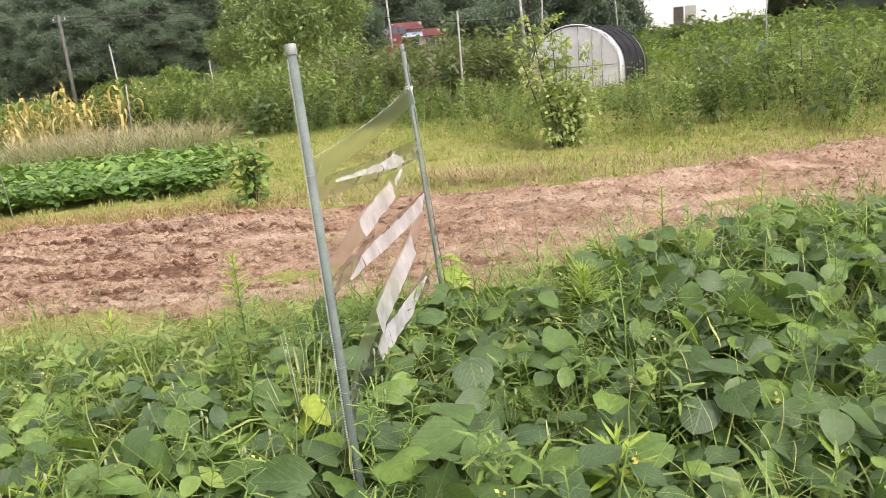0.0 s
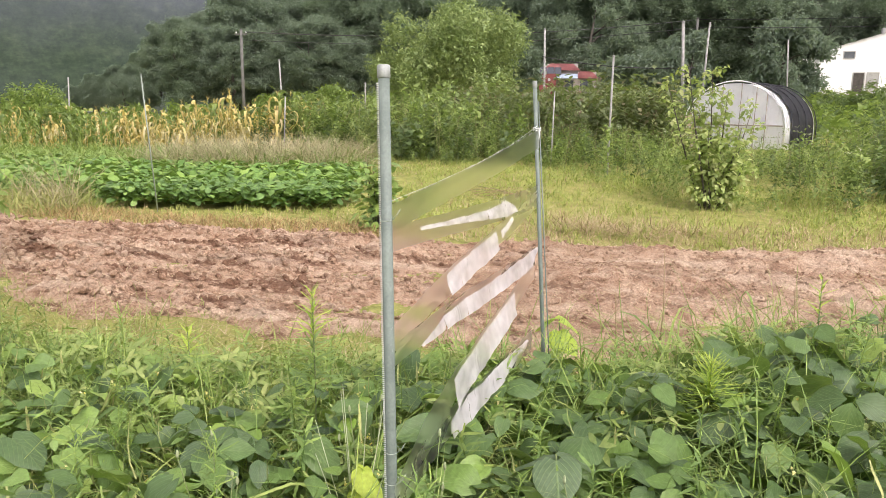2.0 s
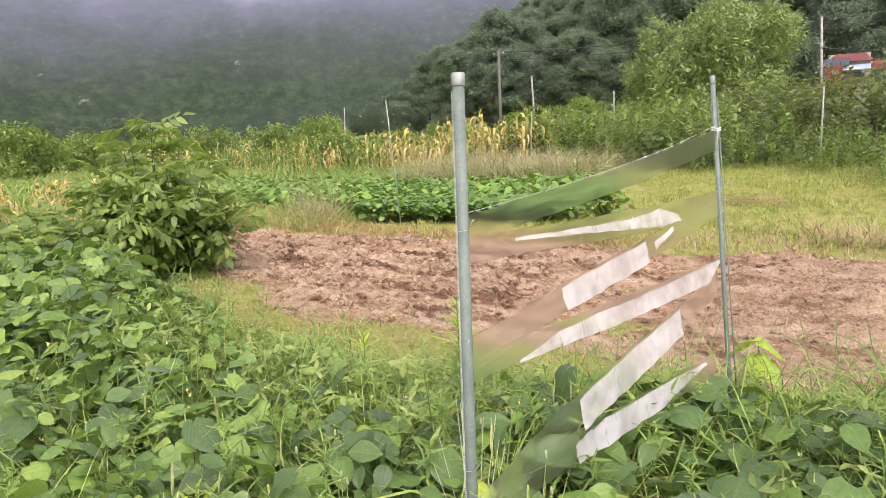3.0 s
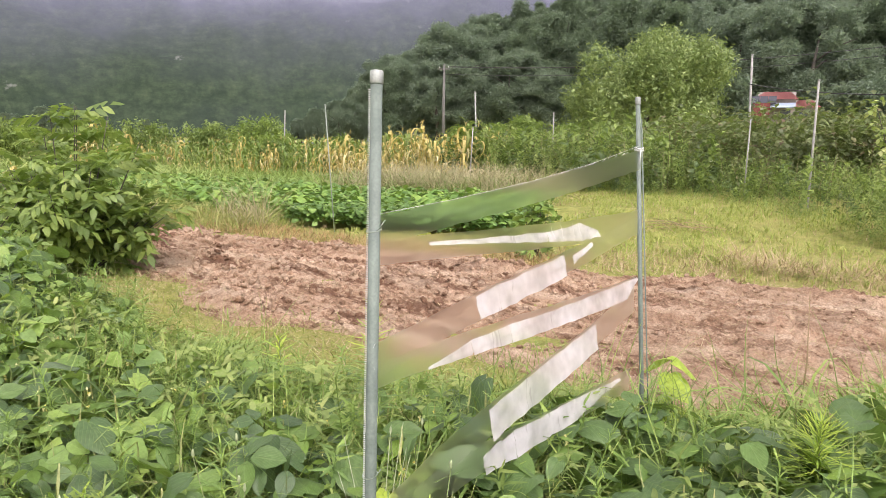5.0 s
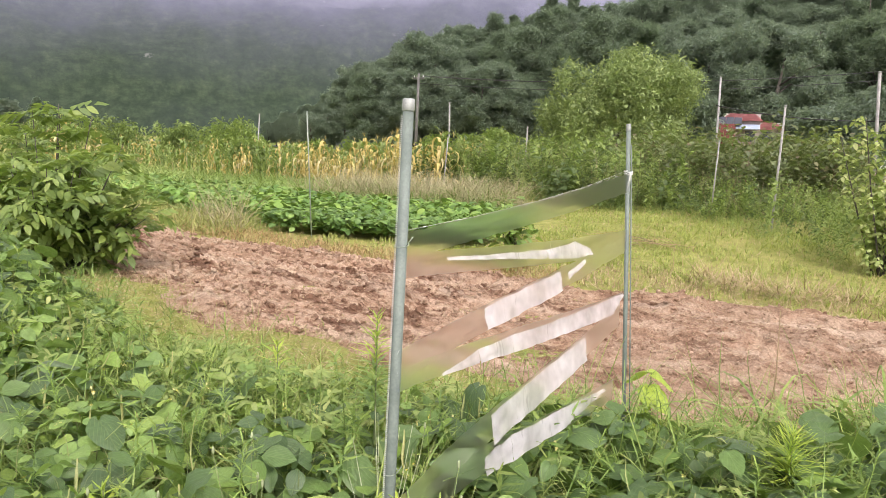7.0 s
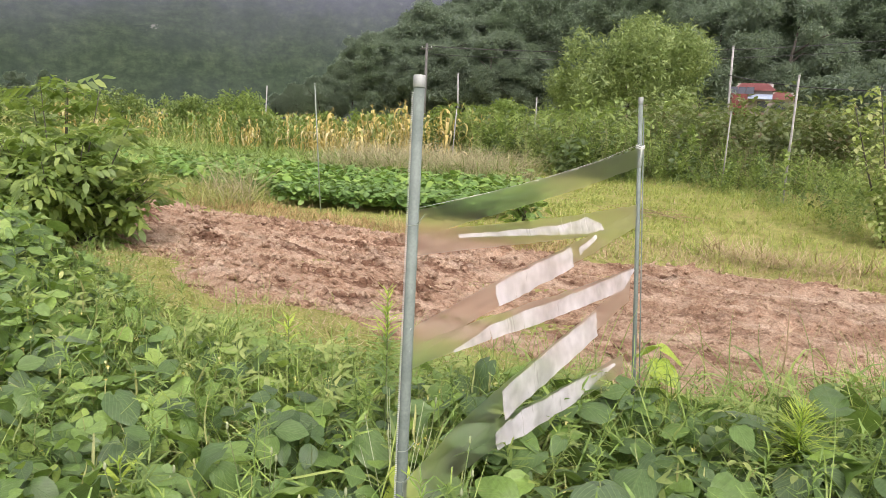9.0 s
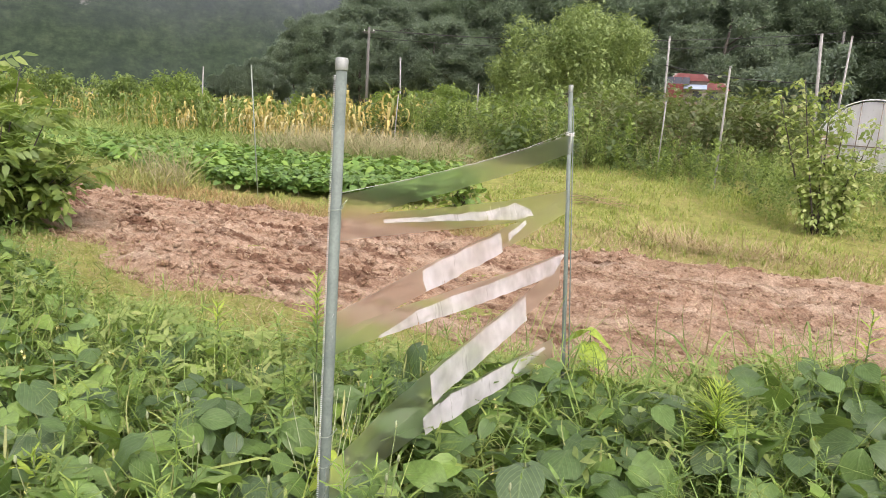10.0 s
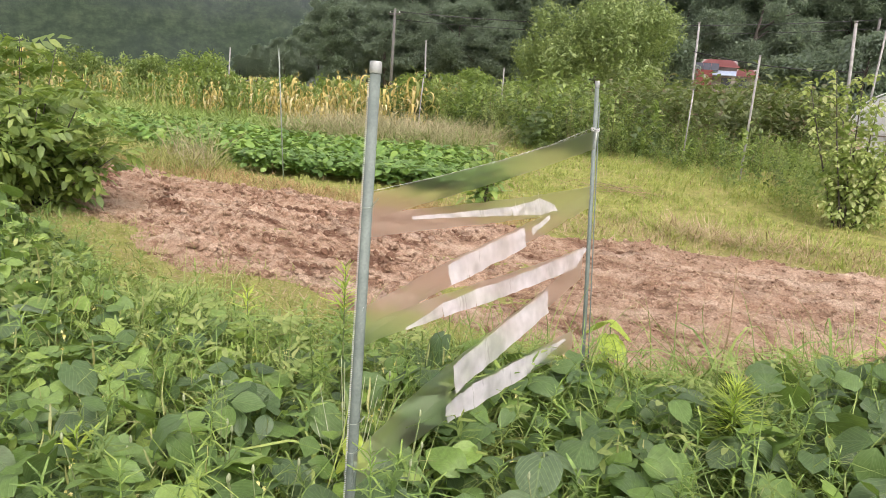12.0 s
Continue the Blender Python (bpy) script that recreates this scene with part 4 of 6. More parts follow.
stake("garden_stake", (*polar(27.2, 27), 0), ray(27.2, 2.1, 27), 0.03, M_pale_pole, "pale weathered stake at the edge of the weeds")
stake("garden_stake", (*polar(33.6, 24), 0), ray(33.4, 0.9, 24), 0.025, M_pale_pole, "pale weathered stake standing behind the corn")
stake("garden_stake", (*polar(-14.5, 20), 0), ray(-14.3, 3.5, 20), 0.02, M_pale_pole, "thin pale stake in the tall weeds")

stake("garden_stake", (-3.26, 18.98, 0.0), (-3.24, 19.01, 2.03), 0.020, M_pale_pole, "thin grey stake in the front of the weeds")

px, py, pz = ray(35.9, 5.7, 60)
pole = thing("utility_pole", px, py, 0, "grey wooden utility pole with a crossarm and wires", "utility pole")
bm = bmesh.new()
tube(bm, [(0, 0, -0.5), (0, 0, pz)], [0.15, 0.10], 12)
part("shaft", bm, M_wood, pole)
bm = bmesh.new()
box(bm, -0.55, -0.05, pz - 0.45, 0.55, 0.05, pz - 0.33, 0.01)
part("crossarm", bm, M_wood, pole)
for dx in (-0.45, 0.0, 0.45):
    bm = bmesh.new()
    tube(bm, [(dx, 0, pz - 0.33), (dx, 0, pz - 0.24), (dx, 0, pz - 0.18)], [0.03, 0.06, 0.03], 8)
    part("insulator", bm, M_teeth, pole, "pale ceramic insulator")


def wire(a, b, sag, label):
    bm = bmesh.new()
    a, b = Vector(a), Vector(b)
    pts = [a.lerp(b, s) - Vector((0, 0, sag * 4 * s * (1 - s))) for s in np.linspace(0, 1, 17)]
    o = pts[0].copy()
    tube(bm, [p - o for p in pts], 0.020, 5)
    ob = part("overhead_wire", bm, M_cable)
    ob.location = o
    tagged(ob, label, "wire", "overhead wires")


for dx, dz in ((-0.45, 0), (0.45, 0), (0, -0.6)):
    wire((px + dx, py, pz - 0.2 + dz), (*polar(1.9, 60)[:2], 8.6 + dz), 0.7, "thin dark overhead wire strung between poles")
    wire((*polar(1.9, 60)[:2], 8.6 + dz), (*polar(-40, 75)[:2], 10.0 + dz), 0.8, "thin dark overhead wire strung between poles")
stake("utility_pole", (*polar(1.9, 60), 0.5), (*polar(1.9, 60)[:2], 8.7), 0.12, M_wood, "grey utility pole behind the weeds", "utility pole", "utility poles")
wire(ray(13.4, 4.2, 33), ray(2.2, 3.4, 31), 0.2, "thin dark wire strung between the field poles")


# ---- plastic tunnel ----
def tunnel():
    gx, gy = 1.05, 31.9
    t = thing("plastic_tunnel", gx, gy, 0.1, "white film garden tunnel with black shade net over its back half", "greenhouse", rz=-20)
    W, H, L = 1.85, 2.62, 4.4
    arc = []
    for a in np.linspace(0, math.pi, 25):
        arc.append((-W * math.cos(a) * (1.0 if math.sin(a) < 0.4 else 1.0), 0.9 + (H - 0.9) * math.sin(a)))
    arc = [(-W, 0.0)] + arc + [(W, 0.0)]

    def skin(y0, y1, off, steps=8, wob=0.02):
        bm = bmesh.new()
        rows = []
        for s in np.linspace(0, 1, steps + 1):
            y = y0 + (y1 - y0) * s
            rows.append([bm.verts.new((x * (1 + off / W), y, z * (1 + off / H) + wob * noise.noise((x * 2, y * 2, z)))) for x, z in arc])
        for a, b in zip(rows, rows[1:]):
            for j in range(len(arc) - 1):
                f = bm.faces.new((a[j], a[j + 1], b[j + 1], b[j]))
                f.smooth = True
        bmesh.ops.solidify(bm, geom=bm.faces[:], thickness=0.01)
        return bm

    part("roof_film", skin(0, L, 0.0), M_white_sheet, t, "white plastic film roof")
    part("shade_net", skin(0.9, L - 0.35, 0.05), M_net, t, "black shade net laid over the roof")
    for y in (0.03, L - 0.03):
        bm = bmesh.new()
        c = bm.verts.new((0, y, 1.2))
        ring = [bm.verts.new((x, y + 0.03 * noise.noise((x * 2, z * 2, y)), z)) for x, z in arc]
        for a, b in zip(ring, ring[1:]):
            bm.faces.new((c, a, b))
        bm.faces.new((c, ring[-1], ring[0]))
        bmesh.ops.solidify(bm, geom=bm.faces[:], thickness=0.01)
        part("end_film", bm, M_white_sheet, t, "wrinkled white film end wall")
    for y in (0, 0.9, 1.9, 2.9, L):
        bm = bmesh.new()
        tube(bm, [(x * 1.04, y - 0.02, z * 1.03) for x, z in arc], 0.022, 6)
        part("hoop", bm, M_white_sheet if y == 0 else M_net, t, "white film-wrapped pipe hoop" if y == 0 else "pipe hoop under black net")
    for x in (-0.45, 0.25, 0.8, 1.2):
        bm = bmesh.new()
        tube(bm, [(x, -0.04, 0), (x, -0.04, 0.9 + (H - 0.9) * math.sqrt(1 - (x / W) ** 2))], 0.016, 6)
        part("end_bar", bm, M_rust, t, "rusty upright pipe")
    bm = bmesh.new()
    tube(bm, [(-W, -0.05, 1.05), (W, -0.05, 1.05)], 0.022, 6)
    part("end_bar", bm, M_rust, t, "rusty cross pipe")
    return t


tunnel()


# ---- houses ----
def house(name, az, d, base, w, depth, eave, ridge, wall, roof, label, rz, over=0.35):
    x, y = polar(az, d)
    t = thing(name, x, y, base, label, "house", rz=rz)
    bm = bmesh.new()
    prof = [(-w / 2, -2.5), (w / 2, -2.5), (w / 2, eave), (0, ridge), (-w / 2, eave)]
    a = [bm.verts.new((px2, 0, pz2)) for px2, pz2 in prof]
    b2 = [bm.verts.new((px2, depth, pz2)) for px2, pz2 in prof]
    bm.faces.new(a)
    bm.faces.new(b2[::-1])
    for i2 in range(5):
        bm.faces.new((a[i2], b2[i2], b2[(i2 + 1) % 5], a[(i2 + 1) % 5]))
    bmesh.ops.recalc_face_normals(bm, faces=bm.faces[:])
    part("wall", bm, wall, t)
    slope = (ridge - eave) / (w / 2)
    for s in (-1, 1):
        bm = bmesh.new()
        e = w / 2 + over
        pts = [(0, -over, ridge + 0.03), (0, depth + over, ridge + 0.03), (s * e, depth + over, ridge + 0.03 - slope * e), (s * e, -over, ridge + 0.03 - slope * e)]
        bm.faces.new([bm.verts.new(p) for p in pts])
        bmesh.ops.solidify(bm, geom=bm.faces[:], thickness=-0.12)
        part("roof", bm, roof, t)
    return t


def opening(parent, name, x0, z0, x1, z1, frame_mat, pane_mat, label=""):
    bm = bmesh.new()
    for q in ((x0 - 0.08, z0 - 0.08, x0, z1 + 0.08), (x1, z0 - 0.08, x1 + 0.08, z1 + 0.08), (x0, z1, x1, z1 + 0.08), (x0, z0 - 0.08, x1, z0)):
        box(bm, q[0], -0.07, q[1], q[2], -0.004, q[3])
    o = part(name, bm, frame_mat, parent, label)
    bm = bmesh.new()
    box(bm, x0, -0.03, z0, x1, -0.006, z1)
    part("pane", bm, pane_mat, o)


wh = house("white_house", -10.7, 80, 3.9, 12.3, 9, 3.6, 5.5, M_white_wall, M_concrete, "white rendered house with a grey gable roof uphill", 6, 0.2)
opening(wh, "window", -4.1, 3.0, -3.2, 3.55, M_concrete, M_glass)
opening(wh, "window", 1.9, 3.0, 2.8, 3.55, M_concrete, M_glass)
opening(wh, "door", -3.1, -0.2, -2.2, 1.6, M_concrete, M_dark, "grey-framed dark door")
opening(wh, "door", -1.9, -0.2, -1.0, 1.6, M_concrete, M_concrete, "grey metal door")
bm = bmesh.new()
box(bm, -0.2, 3.0, 5.3, 0.3, 3.5, 6.0, 0.02)
part("chimney", bm, M_concrete, wh)
x, y = polar(-11.5, 74)
fw = thing("garden_wall", x, y, 2.4, "low grey concrete garden wall below the white house", "wall", rz=6)
bm = bmesh.new()
box(bm, -8, 0, -1, 4.2, 0.25, 1.0, 0.02)
part("wall_body", bm, M_concrete, fw)
for kx in np.arange(-7.5, 4.2, 2.9):
    bm = bmesh.new()
    box(bm, kx - 0.12, -0.06, -1, kx + 0.12, 0.31, 1.12, 0.02)
    part("pier", bm, M_concrete, fw)

def eave_house(az, d, base, w, depth, eave, ridge, label):
    """A low house whose eave faces the field: walls, two roof slopes, window."""
    x, y = polar(az, d)
    t = thing("red_house", x, y, base, label, "house", rz=11)
    bm = bmesh.new()
    prof = [(0, -2.5), (depth, -2.5), (depth, eave), (depth / 2, ridge), (0, eave)]
    a = [bm.verts.new((-w / 2, py2, pz2)) for py2, pz2 in prof]
    b2 = [bm.verts.new((w / 2, py2, pz2)) for py2, pz2 in prof]
    bm.faces.new(a)
    bm.faces.new(b2[::-1])
    for i2 in range(5):
        bm.faces.new((a[i2], b2[i2], b2[(i2 + 1) % 5], a[(i2 + 1) % 5]))
    bmesh.ops.recalc_face_normals(bm, faces=bm.faces[:])
    part("wall", bm, M_cream_wall, t)
    slope = (ridge - eave) / (depth / 2)
    for s in (-1, 1):
        bm = bmesh.new()
        e = depth / 2 + 0.4
        pts = [(-w / 2 + 0.5, depth / 2, ridge + 0.03), (w / 2 - 0.5, depth / 2, ridge + 0.03), (w / 2 + 0.3, depth / 2 + s * e, ridge + 0.03 - slope * e), (-w / 2 - 0.3, depth / 2 + s * e, ridge + 0.03 - slope * e)]
        bm.faces.new([bm.verts.new(p) for p in pts])
        bmesh.ops.solidify(bm, geom=bm.faces[:], thickness=-0.12)
        part("roof", bm, M_red_roof, t)
    return t


rh = eave_house(11.5, 78, 2.9, 3.4, 4, 3.0, 3.7, "small house with a red metal roof and pale walls")
bm = bmesh.new()
box(bm, -2.2, -1.4, -2.5, -0.5, -0.02, 2.5, 0.02)
part("shed", bm, M_red_wall, rh, "dark red lean-to wall")
bm = bmesh.new()
tube(bm, [(-1.2, -1.42, 1.9), (-1.2, -1.46, 1.9)], 0.15, 20)
part("disc", bm, M_concrete, rh, "round pale dish on the red wall")
for a2, b2 in ((-2.2, -1.5), (-1.45, -0.75), (-0.7, 0.0)):
    bm = bmesh.new()
    box(bm, a2, -1.3, 3.15, b2, 0.0, 3.22)
    bmesh.ops.rotate(bm, verts=bm.verts[:], cent=(-1.0, 0.0, 3.2), matrix=Matrix.Rotation(radians(35), 3, "X"))
    part("solar_panel", bm, M_solar, rh, "dark solar panel")
bm = bmesh.new()
box(bm, -0.5, -1.3, 2.5, 1.7, -0.02, 2.58)
bmesh.ops.rotate(bm, verts=bm.verts[:], cent=(0, -0.02, 2.58), matrix=Matrix.Rotation(radians(22), 3, "X"))
part("awning", bm, M_awning, rh, "pale blue awning over the front")
opening(rh, "window", 0.4, 0.9, 1.3, 1.9, M_cream_wall, M_glass)
rg = eave_house(9.6, 80, 2.9, 2.2, 4, 2.3, 3.0, "low wing with a red roof beside the house")
opening(rg, "window", -0.6, 1.1, 0.4, 2.0, M_cream_wall, M_glass)
x, y = polar(-4.6, 92)
bm = bmesh.new()
box(bm, 0, 0, 0, 7, 4, 1.6, 0.1)
for v in bm.verts:
    v.co.z += 0.25 * noise.noise(v.co * 0.4)
ob = part("tarp_heap", bm, M_tarp)
ob.location = (x - 3, y, 6.2)
tagged(ob, "tan tarp over a low heap on the slope", "tarp heap")

# ---- vegetation of the field ----
rs = np.random.RandomState(33)


def pick_area(k, x0, x1, y0, y1, keep):
    x, y = rs.uniform(x0, x1, k), rs.uniform(y0, y1, k)
    ok = keep(x, y)
    return x[ok], y[ok]


def field_grass(x, y):
    soil = inside_soil(x, y, 0.05)
    bed = (x < -5.2) & (y > np.where(x > -8.2, 10.45 + 0.32 * (x + 8.2), 10.8)) & (y < 16)
    return ~soil & ~bed & (y > np.interp(x, FAR_X, FAR_Y) - 0.1) & (y < np.interp(x, WEED_X, WEED_Y) + 1.5)


x, y = pick_area(150000, -12, 13, 8.5, 28, lambda a, c: field_grass(a, c))
tuft = smooth(lumps(x, y, 1.4, 6.0, 3) + 0.5)
m = poses_of(rs, np.stack([x, y, ground_z(x, y)], -1), (0.6, 1.4), (-25, 25))
m[:, :3, :3] *= ((0.38 + 0.75 * tuft) * (0.45 + 0.55 * smooth((y - np.interp(x, FAR_X, FAR_Y)) / 1.5)))[:, None, None]
tagged(meshed("meadow_grass", joined("meadow_grass", [blade(0.11, 0.013, 0.6), blade(0.15, 0.010, 0.9), blade(0.08, 0.014, 0.4)], m, M_grass, rs)), "short yellow-green mown grass with dry patches", "grass", kind="stuff")
x, y = pick_area(120000, -10, 12, 9, 24, lambda a, c: field_grass(a, c))
near_soil = np.exp(-np.abs(y - np.interp(x, FAR_X, FAR_Y) - 0.5) / 1.0)
ok = rs.rand(len(x)) < 0.10 + 1.0 * near_soil * smooth((x + 5) / 3) + 0.55 * smooth(lumps(x, y, 0.55, 2.5, 3) * 2.2 - 0.2)
x, y = x[ok], y[ok]
m = poses_of(rs, np.stack([x, y, ground_z(x, y) + 0.01], -1), (0.4, 1.1), (74, 98))
tagged(meshed("mown_straw", joined("mown_straw", [blade(0.18, 0.011, 0.5), blade(0.12, 0.013, 0.9)], m, M_straw, rs)), "pale mown straw lying over the grass", "straw", kind="stuff")
x, y = pick_area(1500, -9, 10, 10, 22, lambda a, c: field_grass(a, c))
m = poses_of(rs, np.stack([x, y, ground_z(x, y)], -1), (0.3, 0.85), (-8, 8))
tuft_t = [merge([blade(rs.uniform(0.18, 0.34), 0.014, rs.uniform(0.4, 1.1), 4).at(pose(rs.uniform(-0.04, 0.04), rs.uniform(-0.04, 0.04), 0, rs.uniform(-25, 5), 0, a2)) for a2 in range(0, 360, 24)]) for _ in range(3)]
tagged(meshed("grass_tufts", joined("grass_tufts", tuft_t, m, M_grass, rs)), "taller bright green tufts in the mown grass", "grass", kind="stuff")

for gx, gy, k, spread in ((-0.9, 11.1, 420, 0.42), (-1.5, 11.5, 160, 0.3), (0.1, 11.3, 150, 0.3)):
    pts = np.stack([gx + spread * rs.normal(size=k), gy + 0.18 * rs.normal(size=k), 0.02 + 0.10 * rs.rand(k)], -1)
    tagged(meshed("raked_straw", joined("raked_straw", [blade(0.30, 0.010, 0.3), blade(0.5, 0.008, 0.2)], poses_of(rs, pts, (0.5, 1.2), (60, 100)), M_straw, rs)), "raked heap of dry stalks on the mown grass", "straw heap", kind="stuff")

# a loose heap of dry twigs
heap = thing("twig_heap", -3.15, 14.0, 0.1, "loose pale heap of dry twigs on the grass", "twig heap")
for _ in range(46):
    bm = bmesh.new()
    a2, r2, l2 = rs.uniform(0, 6.28), rs.normal() * 0.28, rs.uniform(0.4, 0.95)
    c2 = Vector((rs.normal() * 0.38, rs.normal() * 0.22, rs.uniform(0.0, 0.09)))
    e2 = Vector((math.cos(a2), 0.5 * math.sin(a2), rs.uniform(-0.1, 0.35))) * l2 * 0.5
    tube(bm, [c2 - e2, c2 + Vector((0, 0, 0.02)), c2 + e2], [0.0045, 0.004, 0.002], 5)
    part("twig", bm, M_straw if _ % 4 else M_drystalk, heap)
# pale litter on the thin strip before the soil
x, y = pick_area(30000, -9, 6, 4.6, 8.5, lambda a, c: (c > np.interp(a, EDGE_X, EDGE_Y) - 0.3) & (c < np.interp(a, NEAR_X, NEAR_Y) + 0.3))
m = poses_of(rs, np.stack([x, y, 0.01 + 0.03 * rs.rand(len(x))], -1), (0.5, 1.2), (78, 98))
tagged(meshed("verge_straw", joined("verge_straw", [blade(0.12, 0.006, 0.3), blade(0.07, 0.009, 0.4)], m, M_straw, rs)), "pale dry litter on the bare strip beside the soil", "straw", kind="stuff")
# the strip of low grass before the soil
x, y = pick_area(20000, -9, 6, 4.6, 8.5, lambda a, c: (c > np.interp(a, EDGE_X, EDGE_Y) - 0.5) & (c < np.interp(a, NEAR_X, NEAR_Y) + 0.25 + 0.25 * np.sin(a * 3.1)))
m = poses_of(rs, np.stack([x, y, np.zeros(len(x))], -1), (0.45, 1.1), (-45, 45))
tagged(meshed("verge_grass", joined("verge_grass", [blade(0.11, 0.009, 0.7), blade(0.15, 0.008, 1.0), blade(0.09, 0.011, 0.5)], m, M_verge, rs)), "short pale green grass between beans and soil", "grass", kind="stuff")
x, y = pick_area(16000, -16, -8.4, 3.5, 10.4, lambda a, c: ~inside_soil(a, c, 0.0) & (c > 4.4 - 0.1 * (a + 8.4)))
m = poses_of(rs, np.stack([x, y, np.zeros(len(x))], -1), (0.7, 1.6), (-30, 30))
tagged(meshed("rank_grass", joined("rank_grass", [blade(0.30, 0.014, 0.7, 4), blade(0.42, 0.013, 1.0, 4), blade(0.22, 0.016, 1.3, 4)], m, M_verge, rs)), "rank green and straw grass round the bush", "grass", kind="stuff")
x, y = pick_area(34000, -34, -12, 7.5, 20, lambda a, c: (c > 7.6 - 0.1 * (a + 13)) & (c < 14 - 0.42 * (a + 13)))
m = poses_of(rs, np.stack([x, y, np.zeros(len(x))], -1), (0.8, 1.7), (-25, 25))
tagged(meshed("wild_grass", joined("wild_grass", [blade(0.45, 0.025, 0.7, 3), blade(0.6, 0.022, 1.0, 3), blade(0.35, 0.03, 1.3, 3)], m, M_weed_pale, rs)), "wild green grass beyond the leafy bush", "grass", kind="stuff")
x, y = pick_area(36000, -30, -6, 10, 26, lambda a, c: (c > np.maximum(13.2 + 0.36 * (a + 14), 10.5)) & (c < 22.2 + 0.4 * (a + 14)) & (a < -6.5 - 0.25 * (c - 16)) & ~((a > -12.3) & (c > 16.2 + 0.42 * (a + 10))))
m = poses_of(rs, np.stack([x, y, np.zeros(len(x))], -1), (0.6, 1.4), (-25, 25))
tagged(meshed("crop_grass", joined("crop_grass", [blade(0.5, 0.028, 0.8, 3), blade(0.65, 0.024, 1.1, 3), blade(0.4, 0.034, 1.5, 3)], m, M_cropgrass, rs)), "lush green grass between the crop rows and corn", "grass", kind="stuff")
# reddish dry grass on the far lip of the soil
x, y = pick_area(16000, -11, -3, 8.6, 10.8, lambda a, c: (np.abs(c - np.interp(a, FAR_X, FAR_Y) - 0.35) < 0.45))
m = poses_of(rs, np.stack([x, y, np.zeros(len(x))], -1), (0.7, 1.5), (-30, 30))
tagged(meshed("dry_verge_grass", joined("dry_verge_grass", [blade(0.13, 0.010, 0.7), blade(0.18, 0.009, 0.9)], m[: len(m) * 2 // 3], M_redgrass, rs)), "dry reddish grass along the soil edge", "grass", kind="stuff")


# ---- beans ----
def canopy(x, y):
    """Height of the bean leaves over the ground."""
    h = 0.40 + 0.0 * x
    h -= 0.15 * np.exp(-(((x + 0.05) / 0.42) ** 2 + ((y - 3.95) / 0.6) ** 2))
    h -= 0.10 * np.exp(-(((x + 2.0) / 1.1) ** 2 + ((y - 4.6) / 0.8) ** 2))
    h += 0.36 * np.exp(-(((x + 5.0) / 1.25) ** 2 + ((y - 4.2) / 0.9) ** 2)) + 0.12 * np.exp(-(((x + 3.3) / 0.8) ** 2 + ((y - 3.4) / 0.6) ** 2))
    h += 0.10 * np.exp(-(((x - 2.0) / 1.4) ** 2 + ((y - 5.6) / 1.0) ** 2))
    h *= 0.30 + 0.70 * smooth((np.interp(x, EDGE_X, EDGE_Y) + 0.20 - y) / 0.9)
    return h


BIG = [broad(0.135, 0.115, 0.16, 0.22), broad(0.115, 0.10, 0.25, 0.30), broad(0.13, 0.105, 0.10, 0.18), broad(0.105, 0.10, 0.35, 0.15), broad(0.12, 0.112, -0.12, 0.28)]


def trifoliate(leaf, width, droop=0.3):
    """Three pointed leaflets on one stalk."""
    return merge([broad(leaf, width, 0.2, droop, 5, False).at(pose(0, 0.01, 0, -8, 0, a) @ Matrix.Translation((0, 0.012, 0))) for a in (0, 82, -82)])


def crumpled(q, amp, seed):
    """The leaf with an uneven, slightly wavy surface."""
    v = q.v.copy()
    for p in v:
        p[2] += amp * noise.noise((p[0] * 28, p[1] * 28, seed)) + 0.4 * amp * noise.noise((p[0] * 70, p[1] * 70, seed))
    return Leaf(v, q.f, q.uv)


BIG = [crumpled(q, 0.016, 3.0 * k) for k, q in enumerate(BIG + [broad(0.14, 0.10, 0.3, 0.4), broad(0.125, 0.12, 0.05, 0.1), broad(0.13, 0.09, 0.5, 0.3)])]
BIG += [trifoliate(0.105, 0.07), trifoliate(0.12, 0.09, 0.2), broad(0.125, 0.085, 0.12, 0.3, 6, False)]


def bean_keep(a, c):
    ragged = (c > 2.55 + 0.16 * np.sin(a * 2.1) + 0.10 * np.sin(a * 5.3)) & (a < 4.5 + 0.25 * np.sin(c * 2.7) + 0.12 * np.sin(c * 6.1))
    return (c < np.interp(a, EDGE_X, EDGE_Y) + 0.1) & ragged


x, y = pick_area(40000, -6.6, 4.8, 2.4, 8.0, bean_keep)
mound = (((x + 4.9) / 1.5) ** 2 + ((y - 4.2) / 1.0) ** 2 < 1) | (((x + 3.2) / 0.9) ** 2 + ((y - 3.3) / 0.6) ** 2 < 1)
grassy = 1 - smooth(np.hypot((x + 2.1) / 1.5, (y - 4.75) / 0.95) - 0.55)
grassy = np.where(x > -0.7, 0.15 + 0.55 * smooth((y - np.interp(x, EDGE_X, EDGE_Y) + 1.3) / 1.2), np.where(mound, 0, grassy))
dens = 1 - 0.74 * grassy
ok = rs.rand(len(x)) < dens * np.where(x > -0.9, 0.44, 0.68)
x, y, mound = x[ok], y[ok], mound[ok]
lift = 1 - 0.75 * rs.rand(len(x)) ** 1.5
jig = 0.09 * rs.normal(size=len(x))
z = np.maximum(canopy(x, y) * lift + jig * 0.7, 0.04)
big = np.where(x > -0.9, 1.14, 0.88) * np.where(mound, 1.1, 1.0) * np.where(rs.rand(len(x)) < 0.09, 1.18, 1.0)
m = poses_of(rs, np.stack([x, y, z], -1), (0.5, 1.35), (-50, 26))
